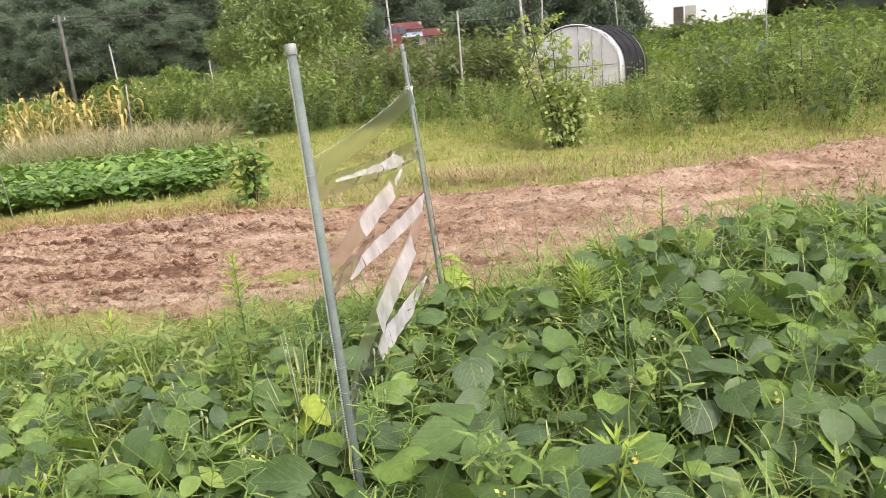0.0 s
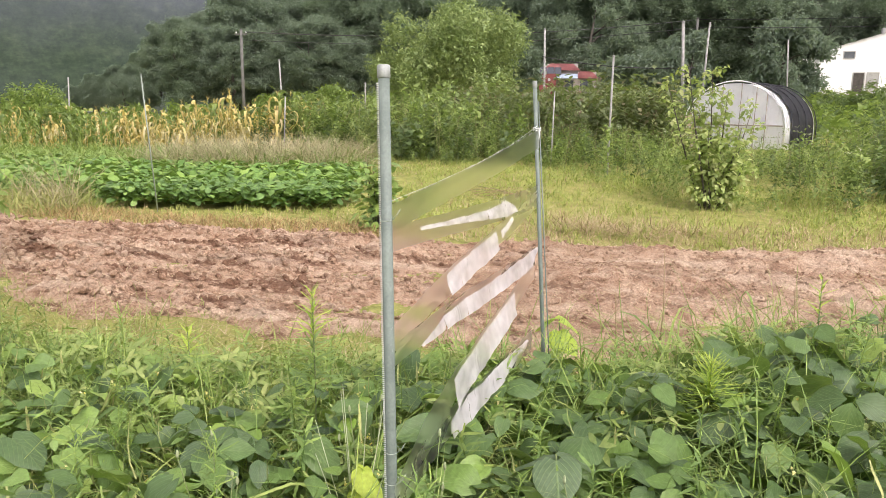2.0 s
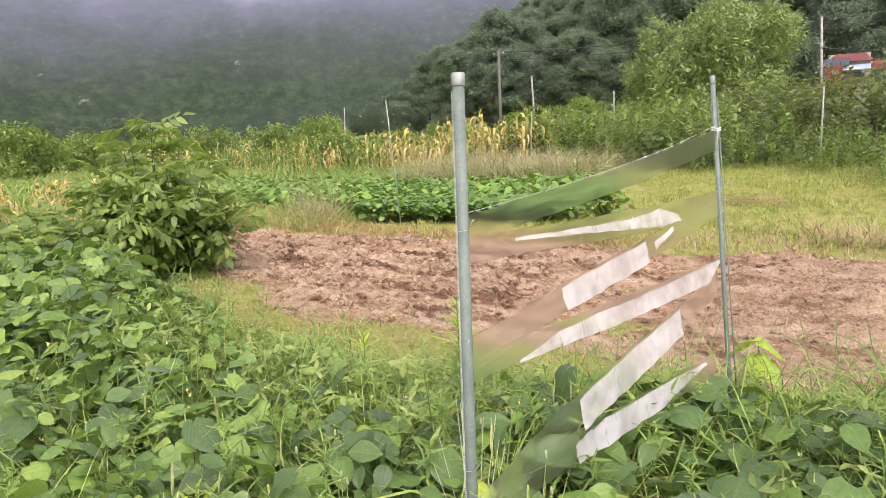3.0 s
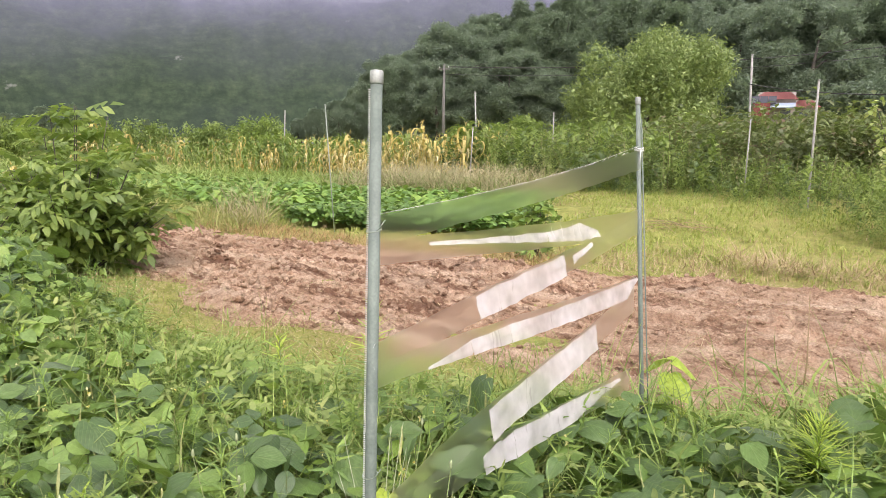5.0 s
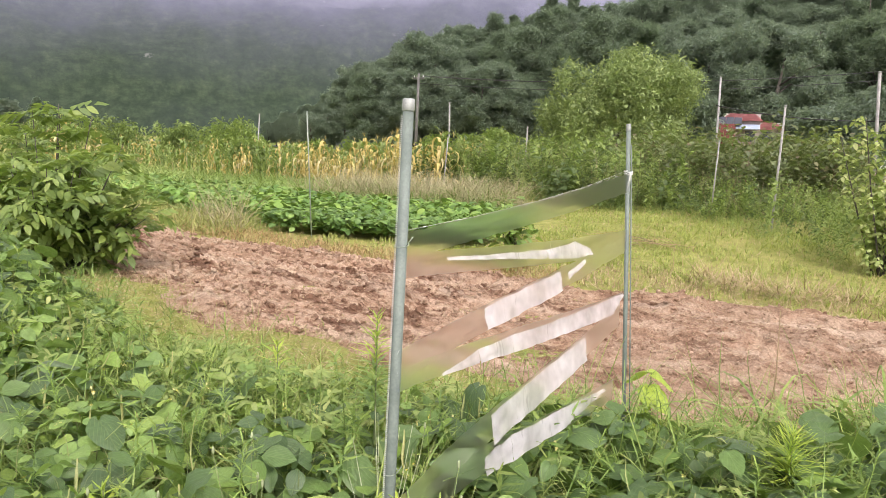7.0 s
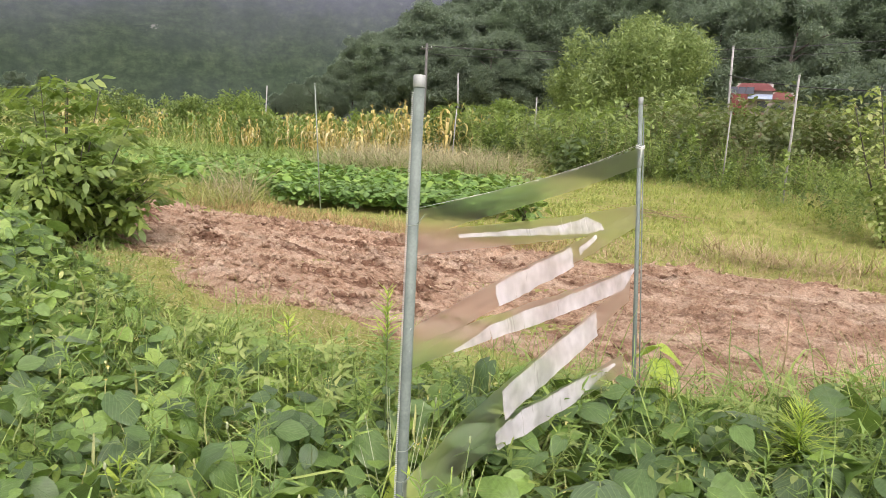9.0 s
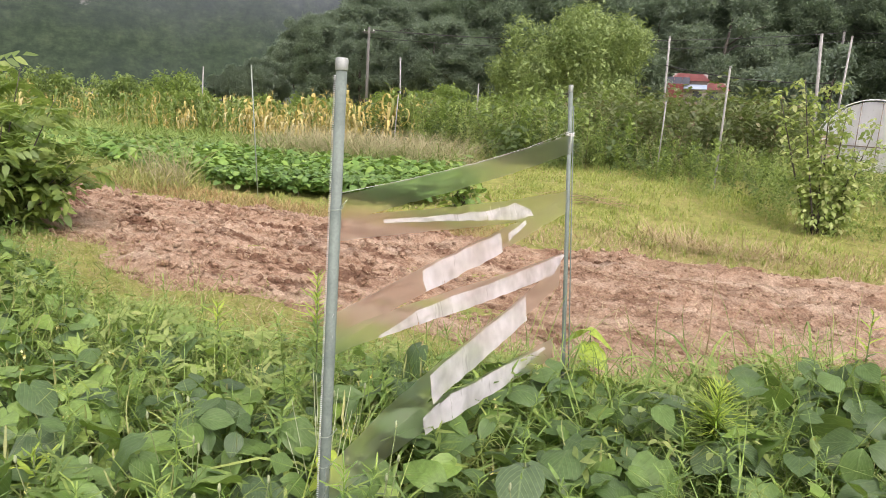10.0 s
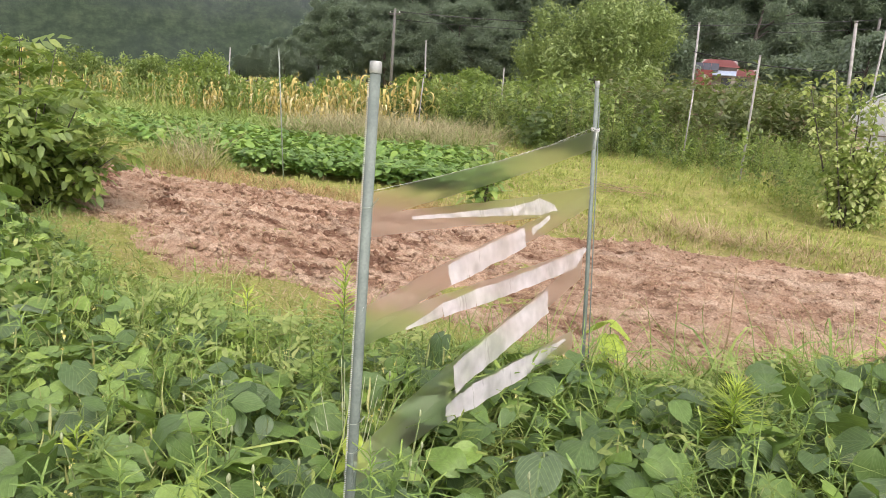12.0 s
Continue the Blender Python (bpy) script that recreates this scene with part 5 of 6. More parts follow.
m[:, :3, :3] *= big[:, None, None]
patch = thing("bean_patch", 0.0, 4.0, 0.0, "dense dark green bean vines with broad leaves", "bean vines")
patch["kind"] = "stuff"
near = (np.abs(x - 0.1) < 1.6) & (y > 3.3) & (y < 5.6) & (lift > 0.86)
chosen = np.flatnonzero(near)[:300]
rest = np.ones(len(x), bool)
rest[chosen] = False
light = rest & (rs.rand(len(x)) < np.where(mound, 0.6, np.where(x < -0.9, 0.55, 0.07)))
m[light, :3, :3] *= 0.86
inv = patch.matrix_world.inverted()
o = meshed("foliage", joined("foliage", BIG, m[rest & ~light], M_bean, rs), patch, "mass of dark green bean leaves")
o.matrix_parent_inverse = inv
o["kind"] = "stuff"
o = meshed("foliage", joined("foliage", BIG, m[light], M_bean_light, rs), patch, "lighter yellow-green bean leaves")
o.matrix_parent_inverse = inv
o["kind"] = "stuff"
shared = [template_mesh("leaf", q, M_bean_one) for q in BIG]
for k in chosen:
    ob = new("leaf", shared[k % len(shared)])
    ob.parent = patch
    ob.matrix_parent_inverse = inv
    ob.matrix_basis = Matrix([list(r) for r in m[k]])
# stalks under the leaves
bm = bmesh.new()
for k in range(0, len(x), 14):
    if y[k] > 3.0:
        tube(bm, [(x[k] + rs.uniform(-0.08, 0.08), y[k] + rs.uniform(-0.08, 0.08), -0.02), (x[k] + rs.uniform(-0.04, 0.04), y[k], z[k] * 0.6), (x[k], y[k], z[k])], [0.004, 0.003, 0.002], 4, False)
o = part("stalks", bm, M_stem, patch, "thin green bean stalks")
o.matrix_parent_inverse = inv
o["kind"] = "stuff"

# grass and tall weeds among the beans
x, y = pick_area(72000, -6.2, 4.6, 2.4, 7.8, lambda a, c: c < np.interp(a, EDGE_X, EDGE_Y) + np.where(a > -0.8, 0.15, -0.1) + 0.2 * np.sin(a * 4.0))
grassy = np.maximum(1.0 * (1 - smooth(np.hypot((x + 2.1) / 1.6, (y - 4.75) / 1.05) - 0.6)), np.where(x > -0.8, 0.48, 0.40) + 0.45 * smooth((y - np.interp(x, EDGE_X, EDGE_Y) + 1.4) / 0.9))
ok = rs.rand(len(x)) < grassy
x, y = x[ok], y[ok]
m = poses_of(rs, np.stack([x, y, np.full(len(x), 0.02)], -1), (0.75, 1.45), (-30, 30))
m[:, :3, :3] *= (np.where(x > -0.8, 1.14, 0.95) * np.where((np.abs(x + 0.05) < 0.5) & (y < 4.7), 0.66, 1.0))[:, None, None]
tagged(meshed("weed_grass", joined("weed_grass", [blade(0.42, 0.008, 0.9, 5), blade(0.56, 0.012, 1.4, 7), blade(0.34, 0.006, 0.6, 4), blade(0.52, 0.010, 1.8, 7), blade(0.50, 0.005, 0.5, 5)], m, M_weedgrass, rs)), "long bright green grass growing among the beans", "grass", kind="stuff")
x, y = pick_area(2600, -4.2, 1.5, 3.0, 5.6, lambda a, c: bean_keep(a, c))
ok = rs.rand(len(x)) < np.where(x > -0.6, 0.08, 0.35) * ((x > -3.4))
x, y = x[ok], y[ok]
m = poses_of(rs, np.stack([x, y, canopy(x, y) * rs.uniform(0.7, 1.05, len(x))], -1), (0.7, 1.3), (50, 140))
pod = Leaf(*(lambda q: (q.v * (1, 1, 1), q.f))(broad(0.10, 0.009, 0.5, 0.15, 4, False)))
tagged(meshed("bean_pods", joined("bean_pods", [pod], m[: len(m) * 2 // 3], M_pod, rs)), "thin yellow-green bean pods hanging in the vines", "pods", kind="stuff")
fl = sprig(rs, 5, 0.014, 0.7, 0.006)
m[:, 2, 3] += 0.03
tagged(meshed("bean_flowers", joined("bean_flowers", [fl], m[len(m) * 2 // 3:], M_flower, rs)), "small pale yellow bean flowers", "flowers", kind="stuff")


def small_weed(h, n, leaf, width):
    """A small upright plant: a stem with narrow leaves all round."""
    out = [Leaf([(-0.003, 0, 0), (0.003, 0, 0), (0.001, 0.01, h), (-0.001, 0.01, h)], [(0, 1, 2, 3)])]
    for k in range(n):
        f = 0.3 + 0.7 * k / n
        out.append(broad(leaf, leaf * width, 0.3, 0.4, 3, False).at(pose(0, 0.01 * f, f * h, 15 + 45 * f ** 4 + rs.uniform(-15, 15), 0, k * 137.5) @ Matrix.Scale(rs.uniform(0.7, 1.1), 4)))
    return merge(out)


# low broad-leaved herbs in the thin stretch before the soil
x, y = pick_area(5200, -4.0, 1.2, 3.5, 6.4, lambda a, c: (c < np.interp(a, EDGE_X, EDGE_Y) + 0.55 + 0.2 * np.sin(a * 5.0)))
ok = rs.rand(len(x)) < np.where(x < -0.6, 0.75, 0.35) * smooth((y - np.interp(x, EDGE_X, EDGE_Y) + 1.7) / 1.0) * smooth(lumps(x, y, 2.3, 51.0, 3) * 2.0 + 0.75)
x, y = x[ok], y[ok]
reach = 0.12 + 0.9 * canopy(x, y)
m = poses_of(rs, np.stack([x, y, 0.02 + reach * rs.rand(len(x)) * smooth((np.interp(x, EDGE_X, EDGE_Y) + 0.7 - y) / 0.9)], -1), (0.6, 1.35), (-40, 40))
HERB = [trifoliate(0.045, 0.024), trifoliate(0.055, 0.022), merge([broad(0.06, 0.022, 0.2, 0.4, 3, False).at(pose(0, 0, 0.01 * k2, 20, 0, k2 * 137)) for k2 in range(6)])]
tagged(meshed("low_herbs", joined("low_herbs", HERB, m, M_weed_pale, rs)), "low leafy green herbs between the beans and soil", "herbs", kind="stuff")
x, y = pick_area(1050, -6, 4.5, 2.6, 7.2, bean_keep)
m = poses_of(rs, np.stack([x, y, 0.75 * canopy(x, y) - 0.12], -1), (0.75, 1.3), (-14, 14))
SW = [small_weed(0.34, 34, 0.06, 0.11), small_weed(0.30, 24, 0.07, 0.20), small_weed(0.40, 40, 0.05, 0.10)]
tagged(meshed("small_weeds", joined("small_weeds", SW, m[: len(m) * 2 // 3], M_bean_light, rs)), "narrow-leaved green weeds pushing up through the beans", "weeds", kind="stuff")
tagged(meshed("fresh_weeds", joined("fresh_weeds", SW, m[len(m) * 2 // 3:], M_bush, rs)), "darker small weeds among the bean leaves", "weeds", kind="stuff")
x, y = pick_area(3200, -6, 4.5, 2.6, 7.2, bean_keep)
m = poses_of(rs, np.stack([x, y, canopy(x, y) * rs.uniform(0.5, 1.0, len(x)) - 0.04], -1), (0.5, 1.2), (-50, 85))
tagged(meshed("dry_stems", joined("dry_stems", [blade(0.26, 0.0045, 0.9, 5), blade(0.36, 0.004, 1.5, 7), blade(0.22, 0.006, 0.6, 4)], m, M_pod, rs)), "thin yellowing stems and tendrils over the beans", "stems", kind="stuff")


def spire_weed(name, height, leaves, leaf_len, mat, label, start=0.25, lean=(0, 0), tuft=True, width=0.16, tip=0.72):
    """An upright weed: one stem, narrow leaves all the way up, a bright tuft at the tip."""
    t = thing(name, 0, 0, 0, label, "weed")
    bm = bmesh.new()
    top = Vector((lean[0], lean[1], height))
    tube(bm, [(0, 0, -0.03), top * 0.5 + Vector((0.008, 0, 0)), top], [0.005, 0.004, 0.002], 6)
    part("stem", bm, M_stem, t)
    P, Q = [], []
    for k in range(leaves):
        s = start + (1 - start) * k / leaves
        q = broad(leaf_len, leaf_len * width, 0.3, 0.35, 4, False)
        p = top * s
        sc = (0.75 + 0.5 * math.sin(math.pi * s)) * rs.uniform(0.8, 1.15) * (0.75 if s > 0.9 else 1)
        mm = pose(p.x, p.y, p.z, 20 + 45 * s ** 3 + rs.uniform(-12, 12), 0, k * 137.5) @ Matrix.Scale(sc, 4)
        (Q if tuft and s > tip else P).append(q.at(mm))
    meshed("leaves", template_mesh("leaves", merge(P), mat), t)
    if Q:
        meshed("tip_leaves", template_mesh("tip_leaves", merge(Q), M_bright), t, "bright yellow-green young leaves")
    return t


def put_at(t, x, y, z=0.0, rz=0.0):
    t.matrix_world = pose(x, y, z, 0, 0, rz)
    return t


put_at(spire_weed("goldenrod_weed", 0.85, 84, 0.095, M_bean_light, "tall slender weed with a bright green tufted tip", 0.5, width=0.13, tip=0.76), -1.11, 4.19)
put_at(spire_weed("goldenrod_weed", 0.56, 190, 0.12, M_weedgrass, "low bushy weed with a star of bright narrow leaves", 0.5, width=0.045, tip=0.64), 0.38, 4.80)
put_at(spire_weed("goldenrod_weed", 0.78, 44, 0.09, M_weed, "slender weed rising above the bean leaves", 0.3), 0.87, 5.65)
put_at(spire_weed("goldenrod_weed", 0.45, 40, 0.12, M_bean_light, "low weed with bright narrow leaves among the beans", 0.4), 0.42, 3.35)
put_at(spire_weed("goldenrod_weed", 0.50, 40, 0.11, M_bean_light, "low weed with bright narrow leaves among the beans", 0.4), -3.1, 3.75)
put_at(spire_weed("goldenrod_weed", 0.55, 36, 0.10, M_bean_light, "low weed with bright narrow leaves among the beans", 0.4), -1.9, 4.4)
put_at(spire_weed("goldenrod_weed", 0.44, 30, 0.10, M_bean_light, "low weed with bright narrow leaves among the beans", 0.4), -1.35, 3.15)
put_at(spire_weed("goldenrod_weed", 0.60, 36, 0.10, M_weed, "slender weed rising above the bean leaves", 0.4), 1.9, 5.9)
put_at(spire_weed("goldenrod_weed", 0.72, 30, 0.08, M_weed, "slender weed rising above the bean leaves", 0.3, (0.05, 0)), 1.55, 6.3)
yl = thing("yellow_leaf_plant", -0.40, 5.62, 0, "young bean plant with glowing yellow-green broad leaves", "bean plant")
bm = bmesh.new()
tube(bm, [(0, 0, -0.02), (0.01, 0.02, 0.2), (0.0, 0.0, 0.43)], [0.005, 0.004, 0.003], 6)
part("stem", bm, M_stem, yl)
for a2, z2, s2 in ((-60, 0.42, 1.2), (80, 0.43, 1.25), (190, 0.36, 1.0), (10, 0.28, 1.0), (-120, 0.33, 1.1), (140, 0.24, 1.0), (-20, 0.20, 1.1), (-170, 0.15, 0.9)):
    o = meshed("leaf", template_mesh("leaf", broad(0.13, 0.115, 0.15, 0.35).at(pose(0, 0, z2, -18, 10, a2) @ Matrix.Scale(s2, 4)), M_bright), yl)

y2 = thing("yellow_leaf_plant", -0.66, 3.72, 0, "bean plant with yellowing lower leaves by the post", "bean plant")
bm = bmesh.new()
tube(bm, [(0, 0, -0.02), (0.01, 0.02, 0.2), (0.0, 0.0, 0.36)], [0.005, 0.004, 0.003], 6)
part("stem", bm, M_stem, y2)
for a2, z2, s2 in ((-110, 0.38, 0.8), (150, 0.36, 0.75), (-160, 0.42, 0.7), (-60, 0.34, 0.8), (60, 0.32, 0.75), (10, 0.30, 0.85), (100, 0.40, 0.7), (-20, 0.42, 0.65)):
    meshed("leaf", template_mesh("leaf", broad(0.12, 0.10, 0.15, 0.35).at(pose(0, 0, z2, -25, 10, a2) @ Matrix.Scale(s2, 4)), M_yellow), y2)

# large flat dull leaves spread over the vines
for x, y, z, n in ((0.45, 4.63, 0.43, 3), (0.98, 4.25, 0.42, 3), (-0.1, 4.05, 0.42, 3), (1.35, 4.75, 0.44, 3), (0.15, 5.0, 0.40, 2), (0.75, 3.75, 0.42, 3), (-1.25, 3.75, 0.42, 3), (-2.6, 3.6, 0.46, 3)):
    t = thing("bean_plant", x, y, 0, "bean plant with large flat grey-green leaves", "bean plant", "large-leaved bean plants")
    bm = bmesh.new()
    tube(bm, [(0, 0, -0.02), (0.02, 0.01, z * 0.6), (0, 0, z)], [0.005, 0.004, 0.003], 6)
    part("stem", bm, M_stem, t)
    turn = rs.uniform(0, 360)
    for k in range(n):
        sz = rs.uniform(0.13, 0.175)
        meshed("leaf", template_mesh("leaf", broad(sz, sz * 0.95, rs.uniform(-0.05, 0.2), 0.2).at(pose(0, 0, z - 0.012 * k, rs.uniform(-22, -2), rs.uniform(-10, 10), turn + k * 118) @ Matrix.Translation((0, 0.03, 0))), M_bean_dull), t)

# broad-bladed grass clumps
for x, y, h, k in ((0.25, 4.55, 0.52, 12), (0.62, 4.75, 0.66, 10), (-0.02, 4.25, 0.42, 12), (0.95, 4.45, 0.62, 12), (1.45, 5.5, 0.66, 12), (0.55, 5.5, 0.66, 14), (0.55, 4.05, 0.62, 14), (0.10, 5.15, 0.60, 12), (1.30, 4.85, 0.55, 14), (1.00, 5.75, 0.60, 16), (-0.15, 4.75, 0.50, 12), (1.75, 5.35, 0.60, 14), (-1.55, 4.85, 0.50, 12), (-2.35, 4.35, 0.52, 14), (-2.9, 4.9, 0.5, 12), (0.75, 3.5, 0.45, 10), (2.3, 6.2, 0.6, 14), (-0.75, 4.6, 0.5, 14)):
    t = thing("grass_clump", x, y, 0, "clump of long arching bright green grass", "grass clump", "grass clumps in the beans")
    for _ in range(k):
        q = blade(h * rs.uniform(0.7, 1.15), 0.012, rs.uniform(0.4, 1.9), 7).at(pose(rs.uniform(-0.03, 0.03), rs.uniform(-0.03, 0.03), 0, rs.uniform(-12, 4), 0, rs.uniform(0, 360)))
        meshed("blade", template_mesh("blade", q, M_blade), t)

# thin dry stalks at the far edge of the beans
for x, y, h in ((0.1, 6.2, 0.75), (0.85, 6.45, 0.55), (-0.15, 6.0, 0.5)):
    t = thing("dry_stalk", x, y, 0, "thin tan dry stalk standing at the soil edge", "stalk", "dry stalks by the soil")
    bm = bmesh.new()
    tube(bm, [(0, 0, -0.02), (0.02, 0.01, h * 0.5), (0.0, 0.03, h)], [0.005, 0.004, 0.002], 6)
    part("stem", bm, M_straw, t)
    meshed("leaves", template_mesh("leaves", merge([blade(rs.uniform(0.1, 0.2), 0.008, 1.2, 4).at(pose(0.01, 0.01, h * f, -20, 0, 150 * k)) for k, f in enumerate((0.35, 0.5, 0.62, 0.75, 0.88))]), M_straw), t)

# thin pale-headed weeds near the post
def seed_weed(x, y, h, n):
    t = thing("seed_head_weed", x, y, 0, "thin weed stems with pale closed flower heads", "weed", "weeds with pale heads")
    for k in range(n):
        a2 = rs.uniform(0, 6.28)
        e = Vector((0.10 * math.cos(a2), 0.10 * math.sin(a2), h * rs.uniform(0.75, 1)))
        bm = bmesh.new()
        tube(bm, [(0, 0, 0), e * 0.5 + Vector((0.01, 0, 0.02)), e], [0.0025, 0.002, 0.0015], 5)
        s = part("stem", bm, M_stem, t)
        bm = bmesh.new()
        tube(bm, [e, e + Vector((0, 0, 0.008)), e + Vector((0, 0, 0.020)), e + Vector((0, 0, 0.026))], [0.002, 0.005, 0.004, 0.0015], 7)
        part("flower_head", bm, M_bloom, s, "pale closed flower head")


for x, y, h, n in ((-0.62, 3.25, 0.62, 4), (-0.98, 3.4, 0.60, 4), (-0.42, 3.6, 0.62, 3), (-1.15, 3.1, 0.58, 3), (0.05, 3.8, 0.52, 3), (-0.75, 3.9, 0.56, 3)):
    seed_weed(x, y, h, n)


fan = thing("grass_fan", -0.68, 3.72, 0.05, "fan of thin straight pale grass stems by the post", "grass clump")
for k, (dx, dy, h) in enumerate(((-0.16, 0.02, 0.50), (-0.08, 0.05, 0.60), (-0.03, -0.03, 0.66), (0.02, 0.04, 0.58), (0.10, 0.0, 0.62), (0.16, -0.04, 0.55), (0.05, 0.08, 0.50), (-0.12, -0.05, 0.42))):
    bm = bmesh.new()
    tube(bm, [(0, 0, 0), (dx * 0.5, dy * 0.5, h * 0.52), (dx, dy, h)], [0.0022, 0.0018, 0.0010], 5)
    part("stem", bm, M_bloom, fan)


# ---- leafy bush, young tree ----
def pinnate(length, pairs, leaf, width):
    out = []
    for k in range(pairs):
        s = 0.25 + 0.72 * k / pairs
        for sd in (-1, 1):
            out.append(broad(leaf, leaf * width, 0.25, 0.3, 3, False).at(pose(0, s * length, -0.12 * length * s * s, -4, 0, -sd * 58)))
    out.append(broad(leaf, leaf * width, 0.25, 0.3, 3, False).at(pose(0, length, -0.12 * length, -12, 0, 0)))
    return merge(out)


def bush(name, x, y, stems, mat, templates, per, label, category, stem_r=0.012, tilt=(-35, 35)):
    t = thing(name, x, y, 0, label, category)
    P = []
    for sx, sy, h in stems:
        bm = bmesh.new()
        pts = [Vector((0.15 * sx, 0.15 * sy, -0.05)), Vector((sx * 0.6, sy * 0.6, h * 0.5)), Vector((sx, sy, h))]
        tube(bm, pts, [stem_r, stem_r * 0.7, stem_r * 0.25], 6)
        part("stem", bm, M_bark, t)
        for k in range(per):
            s = rs.uniform(0.05, 1.0) ** 0.75
            p = pts[0].lerp(pts[1], s * 2) if s < 0.5 else pts[1].lerp(pts[2], s * 2 - 1)
            P.append((p.x + rs.normal() * 0.10, p.y + rs.normal() * 0.10, max(0.05, p.z + rs.normal() * 0.05)))
    m = poses_of(rs, np.array(P), (0.7, 1.25), tilt)
    meshed("foliage", joined("foliage", templates, m, mat, rs), t)
    return t


PIN = [pinnate(0.26, 3, 0.13, 0.48), pinnate(0.30, 4, 0.135, 0.45), pinnate(0.22, 2, 0.12, 0.52)]
st = [(rs.uniform(-1.1, 0.95), rs.uniform(-0.7, 0.7), rs.uniform(0.5, 1.3)) for _ in range(40)] + [(0.05, 0.1, 1.80), (-0.30, 0.0, 1.75), (0.35, 0.3, 1.70), (-0.7, 0.1, 1.6), (-0.1, 0.2, 1.78), (0.75, 0.4, 1.4), (-1.2, 0.2, 1.45)]
bush("leafy_bush", -7.15, 6.05, st, M_bush, PIN, 24, "big green leafy bush with feathered leaves beside the soil", "bush", tilt=(-35, 40))
st = [(rs.uniform(-1.2, 1.2), rs.uniform(-0.7, 0.7), rs.uniform(0.4, 0.95)) for _ in range(26)]
bush("leafy_bush", -7.6, 5.0, st, M_bush, [broad(0.14, 0.10, 0.2, 0.25, 4)], 26, "low dark green broad-leaved shrub beneath the bush", "bush")
bush("leafy_bush", -9.3, 5.5, [(rs.uniform(-1.0, 1.0), rs.uniform(-0.7, 0.7), rs.uniform(0.4, 0.85)) for _ in range(24)], M_bush, [broad(0.14, 0.11, 0.2, 0.25, 4)], 24, "low broad-leaved shrub at the end of the soil", "bush")
bush("small_bush", -3.7, 10.2, [(rs.uniform(-0.2, 0.2), rs.uniform(-0.15, 0.15), rs.uniform(0.5, 0.98)) for _ in range(9)], M_bean_light, [broad(0.14, 0.08, 0.2, 0.3, 4, False)], 30, "small dark green bush at the soil's far edge", "bush", 0.008)
YT = [merge([broad(sz, sz * 0.6, 0.2, 0.35, 3, False).at(pose(0, 0, 0.02 * k2, -12, 0, a2)) for k2, (a2, sz) in enumerate(((0, 0.095), (75, 0.08), (160, 0.10), (250, 0.09), (310, 0.07)))]) for _ in range(2)]
st = [(-0.50, 0.0, 2.30), (-0.15, 0.05, 2.25), (-0.80, 0.05, 2.05), (0.10, 0, 1.9), (0.48, 0.1, 1.7), (-0.30, 0.1, 1.6)] + [(rs.uniform(-0.40, 0.50), rs.uniform(-0.3, 0.3), rs.uniform(0.6, 1.45)) for _ in range(6)]
bush("young_tree", 0.40, 13.75, st, M_ytree, YT, 48, "slender young tree with pale green broad leaves", "young tree", 0.016)

# ---- leafy bed and rows ----
x, y = pick_area(26000, -13.5, -4.6, 9.6, 13.2, lambda a, c: (c > 10.3 + 0.32 * (a + 8.2) * (a > -8.2)) & (c < 11.9 + 0.30 * (a + 8.2)) & (a > -8.6) & (a < -5.1))
z = (0.10 + 0.26 * rs.rand(len(x)) ** 0.6)
m = poses_of(rs, np.stack([x, y, z], -1), (0.7, 1.2), (-35, 20))
tagged(meshed("sweet_potato_bed", joined("sweet_potato_bed", [broad(0.105, 0.10, 0.15, 0.25, 4), broad(0.09, 0.085, 0.3, 0.2, 4)], m, M_potato, rs)), "bed of dark green heart-leaved sweet potato vines", "vegetable bed", kind="stuff")
x, y = pick_area(60000, -22, -4.2, 9.5, 18, lambda a, c: (c > 12.1 + 0.33 * (a + 8.2)) & (c < 15.6 + 0.36 * (a + 8.2)) & (c > 9.8) & (a < -5.3 - 0.35 * (c - 12)) | ((a < -8.6) & (c > 10.9) & (c < 14.6)))
m = poses_of(rs, np.stack([x, y, np.zeros(len(x))], -1), (0.7, 1.3), (-25, 25))
tagged(meshed("green_crop_rows", joined("green_crop_rows", [blade(0.45, 0.02, 1.1, 4), broad(0.15, 0.09, 0.3, 0.3, 3, False).at(pose(0, 0, 0.30, 15, 0, 0)), broad(0.14, 0.10, 0.2, 0.3, 3).at(pose(0, 0, 0.36, -10, 0, 0)), broad(0.12, 0.08, 0.2, 0.3, 3).at(pose(0, 0, 0.2, 0, 0, 0))], m[::2], M_row, rs)), "rows of lush green low crops", "crop rows", kind="stuff")
x, y = pick_area(52000, -17, -7, 14, 24, lambda a, c: (c > 16.0 + 0.42 * (a + 10)) & (c < 19.3 + 0.42 * (a + 10)) & (a > -12.5) & (a < -8.3) & (c > 14.2))
m = poses_of(rs, np.stack([x, y, np.zeros(len(x))], -1), (0.7, 1.25), (-18, 18))
m2 = m[::4]
tagged(meshed("rough_grass", joined("rough_grass", [blade(0.8, 0.022, 0.7, 4), blade(1.0, 0.02, 1.0, 4)], m2, M_weed, rs)), "green rough grass mixed into the dry stand", "grass", kind="stuff")
m = np.delete(m, np.s_[::4], 0)
tagged(meshed("dry_tall_grass", joined("dry_tall_grass", [blade(1.0, 0.012, 0.5, 4), blade(1.2, 0.011, 0.8, 4), blade(0.75, 0.013, 1.2, 4)], m, M_drygrass, rs)), "tall dry pinkish grass before the corn", "grass", kind="stuff")
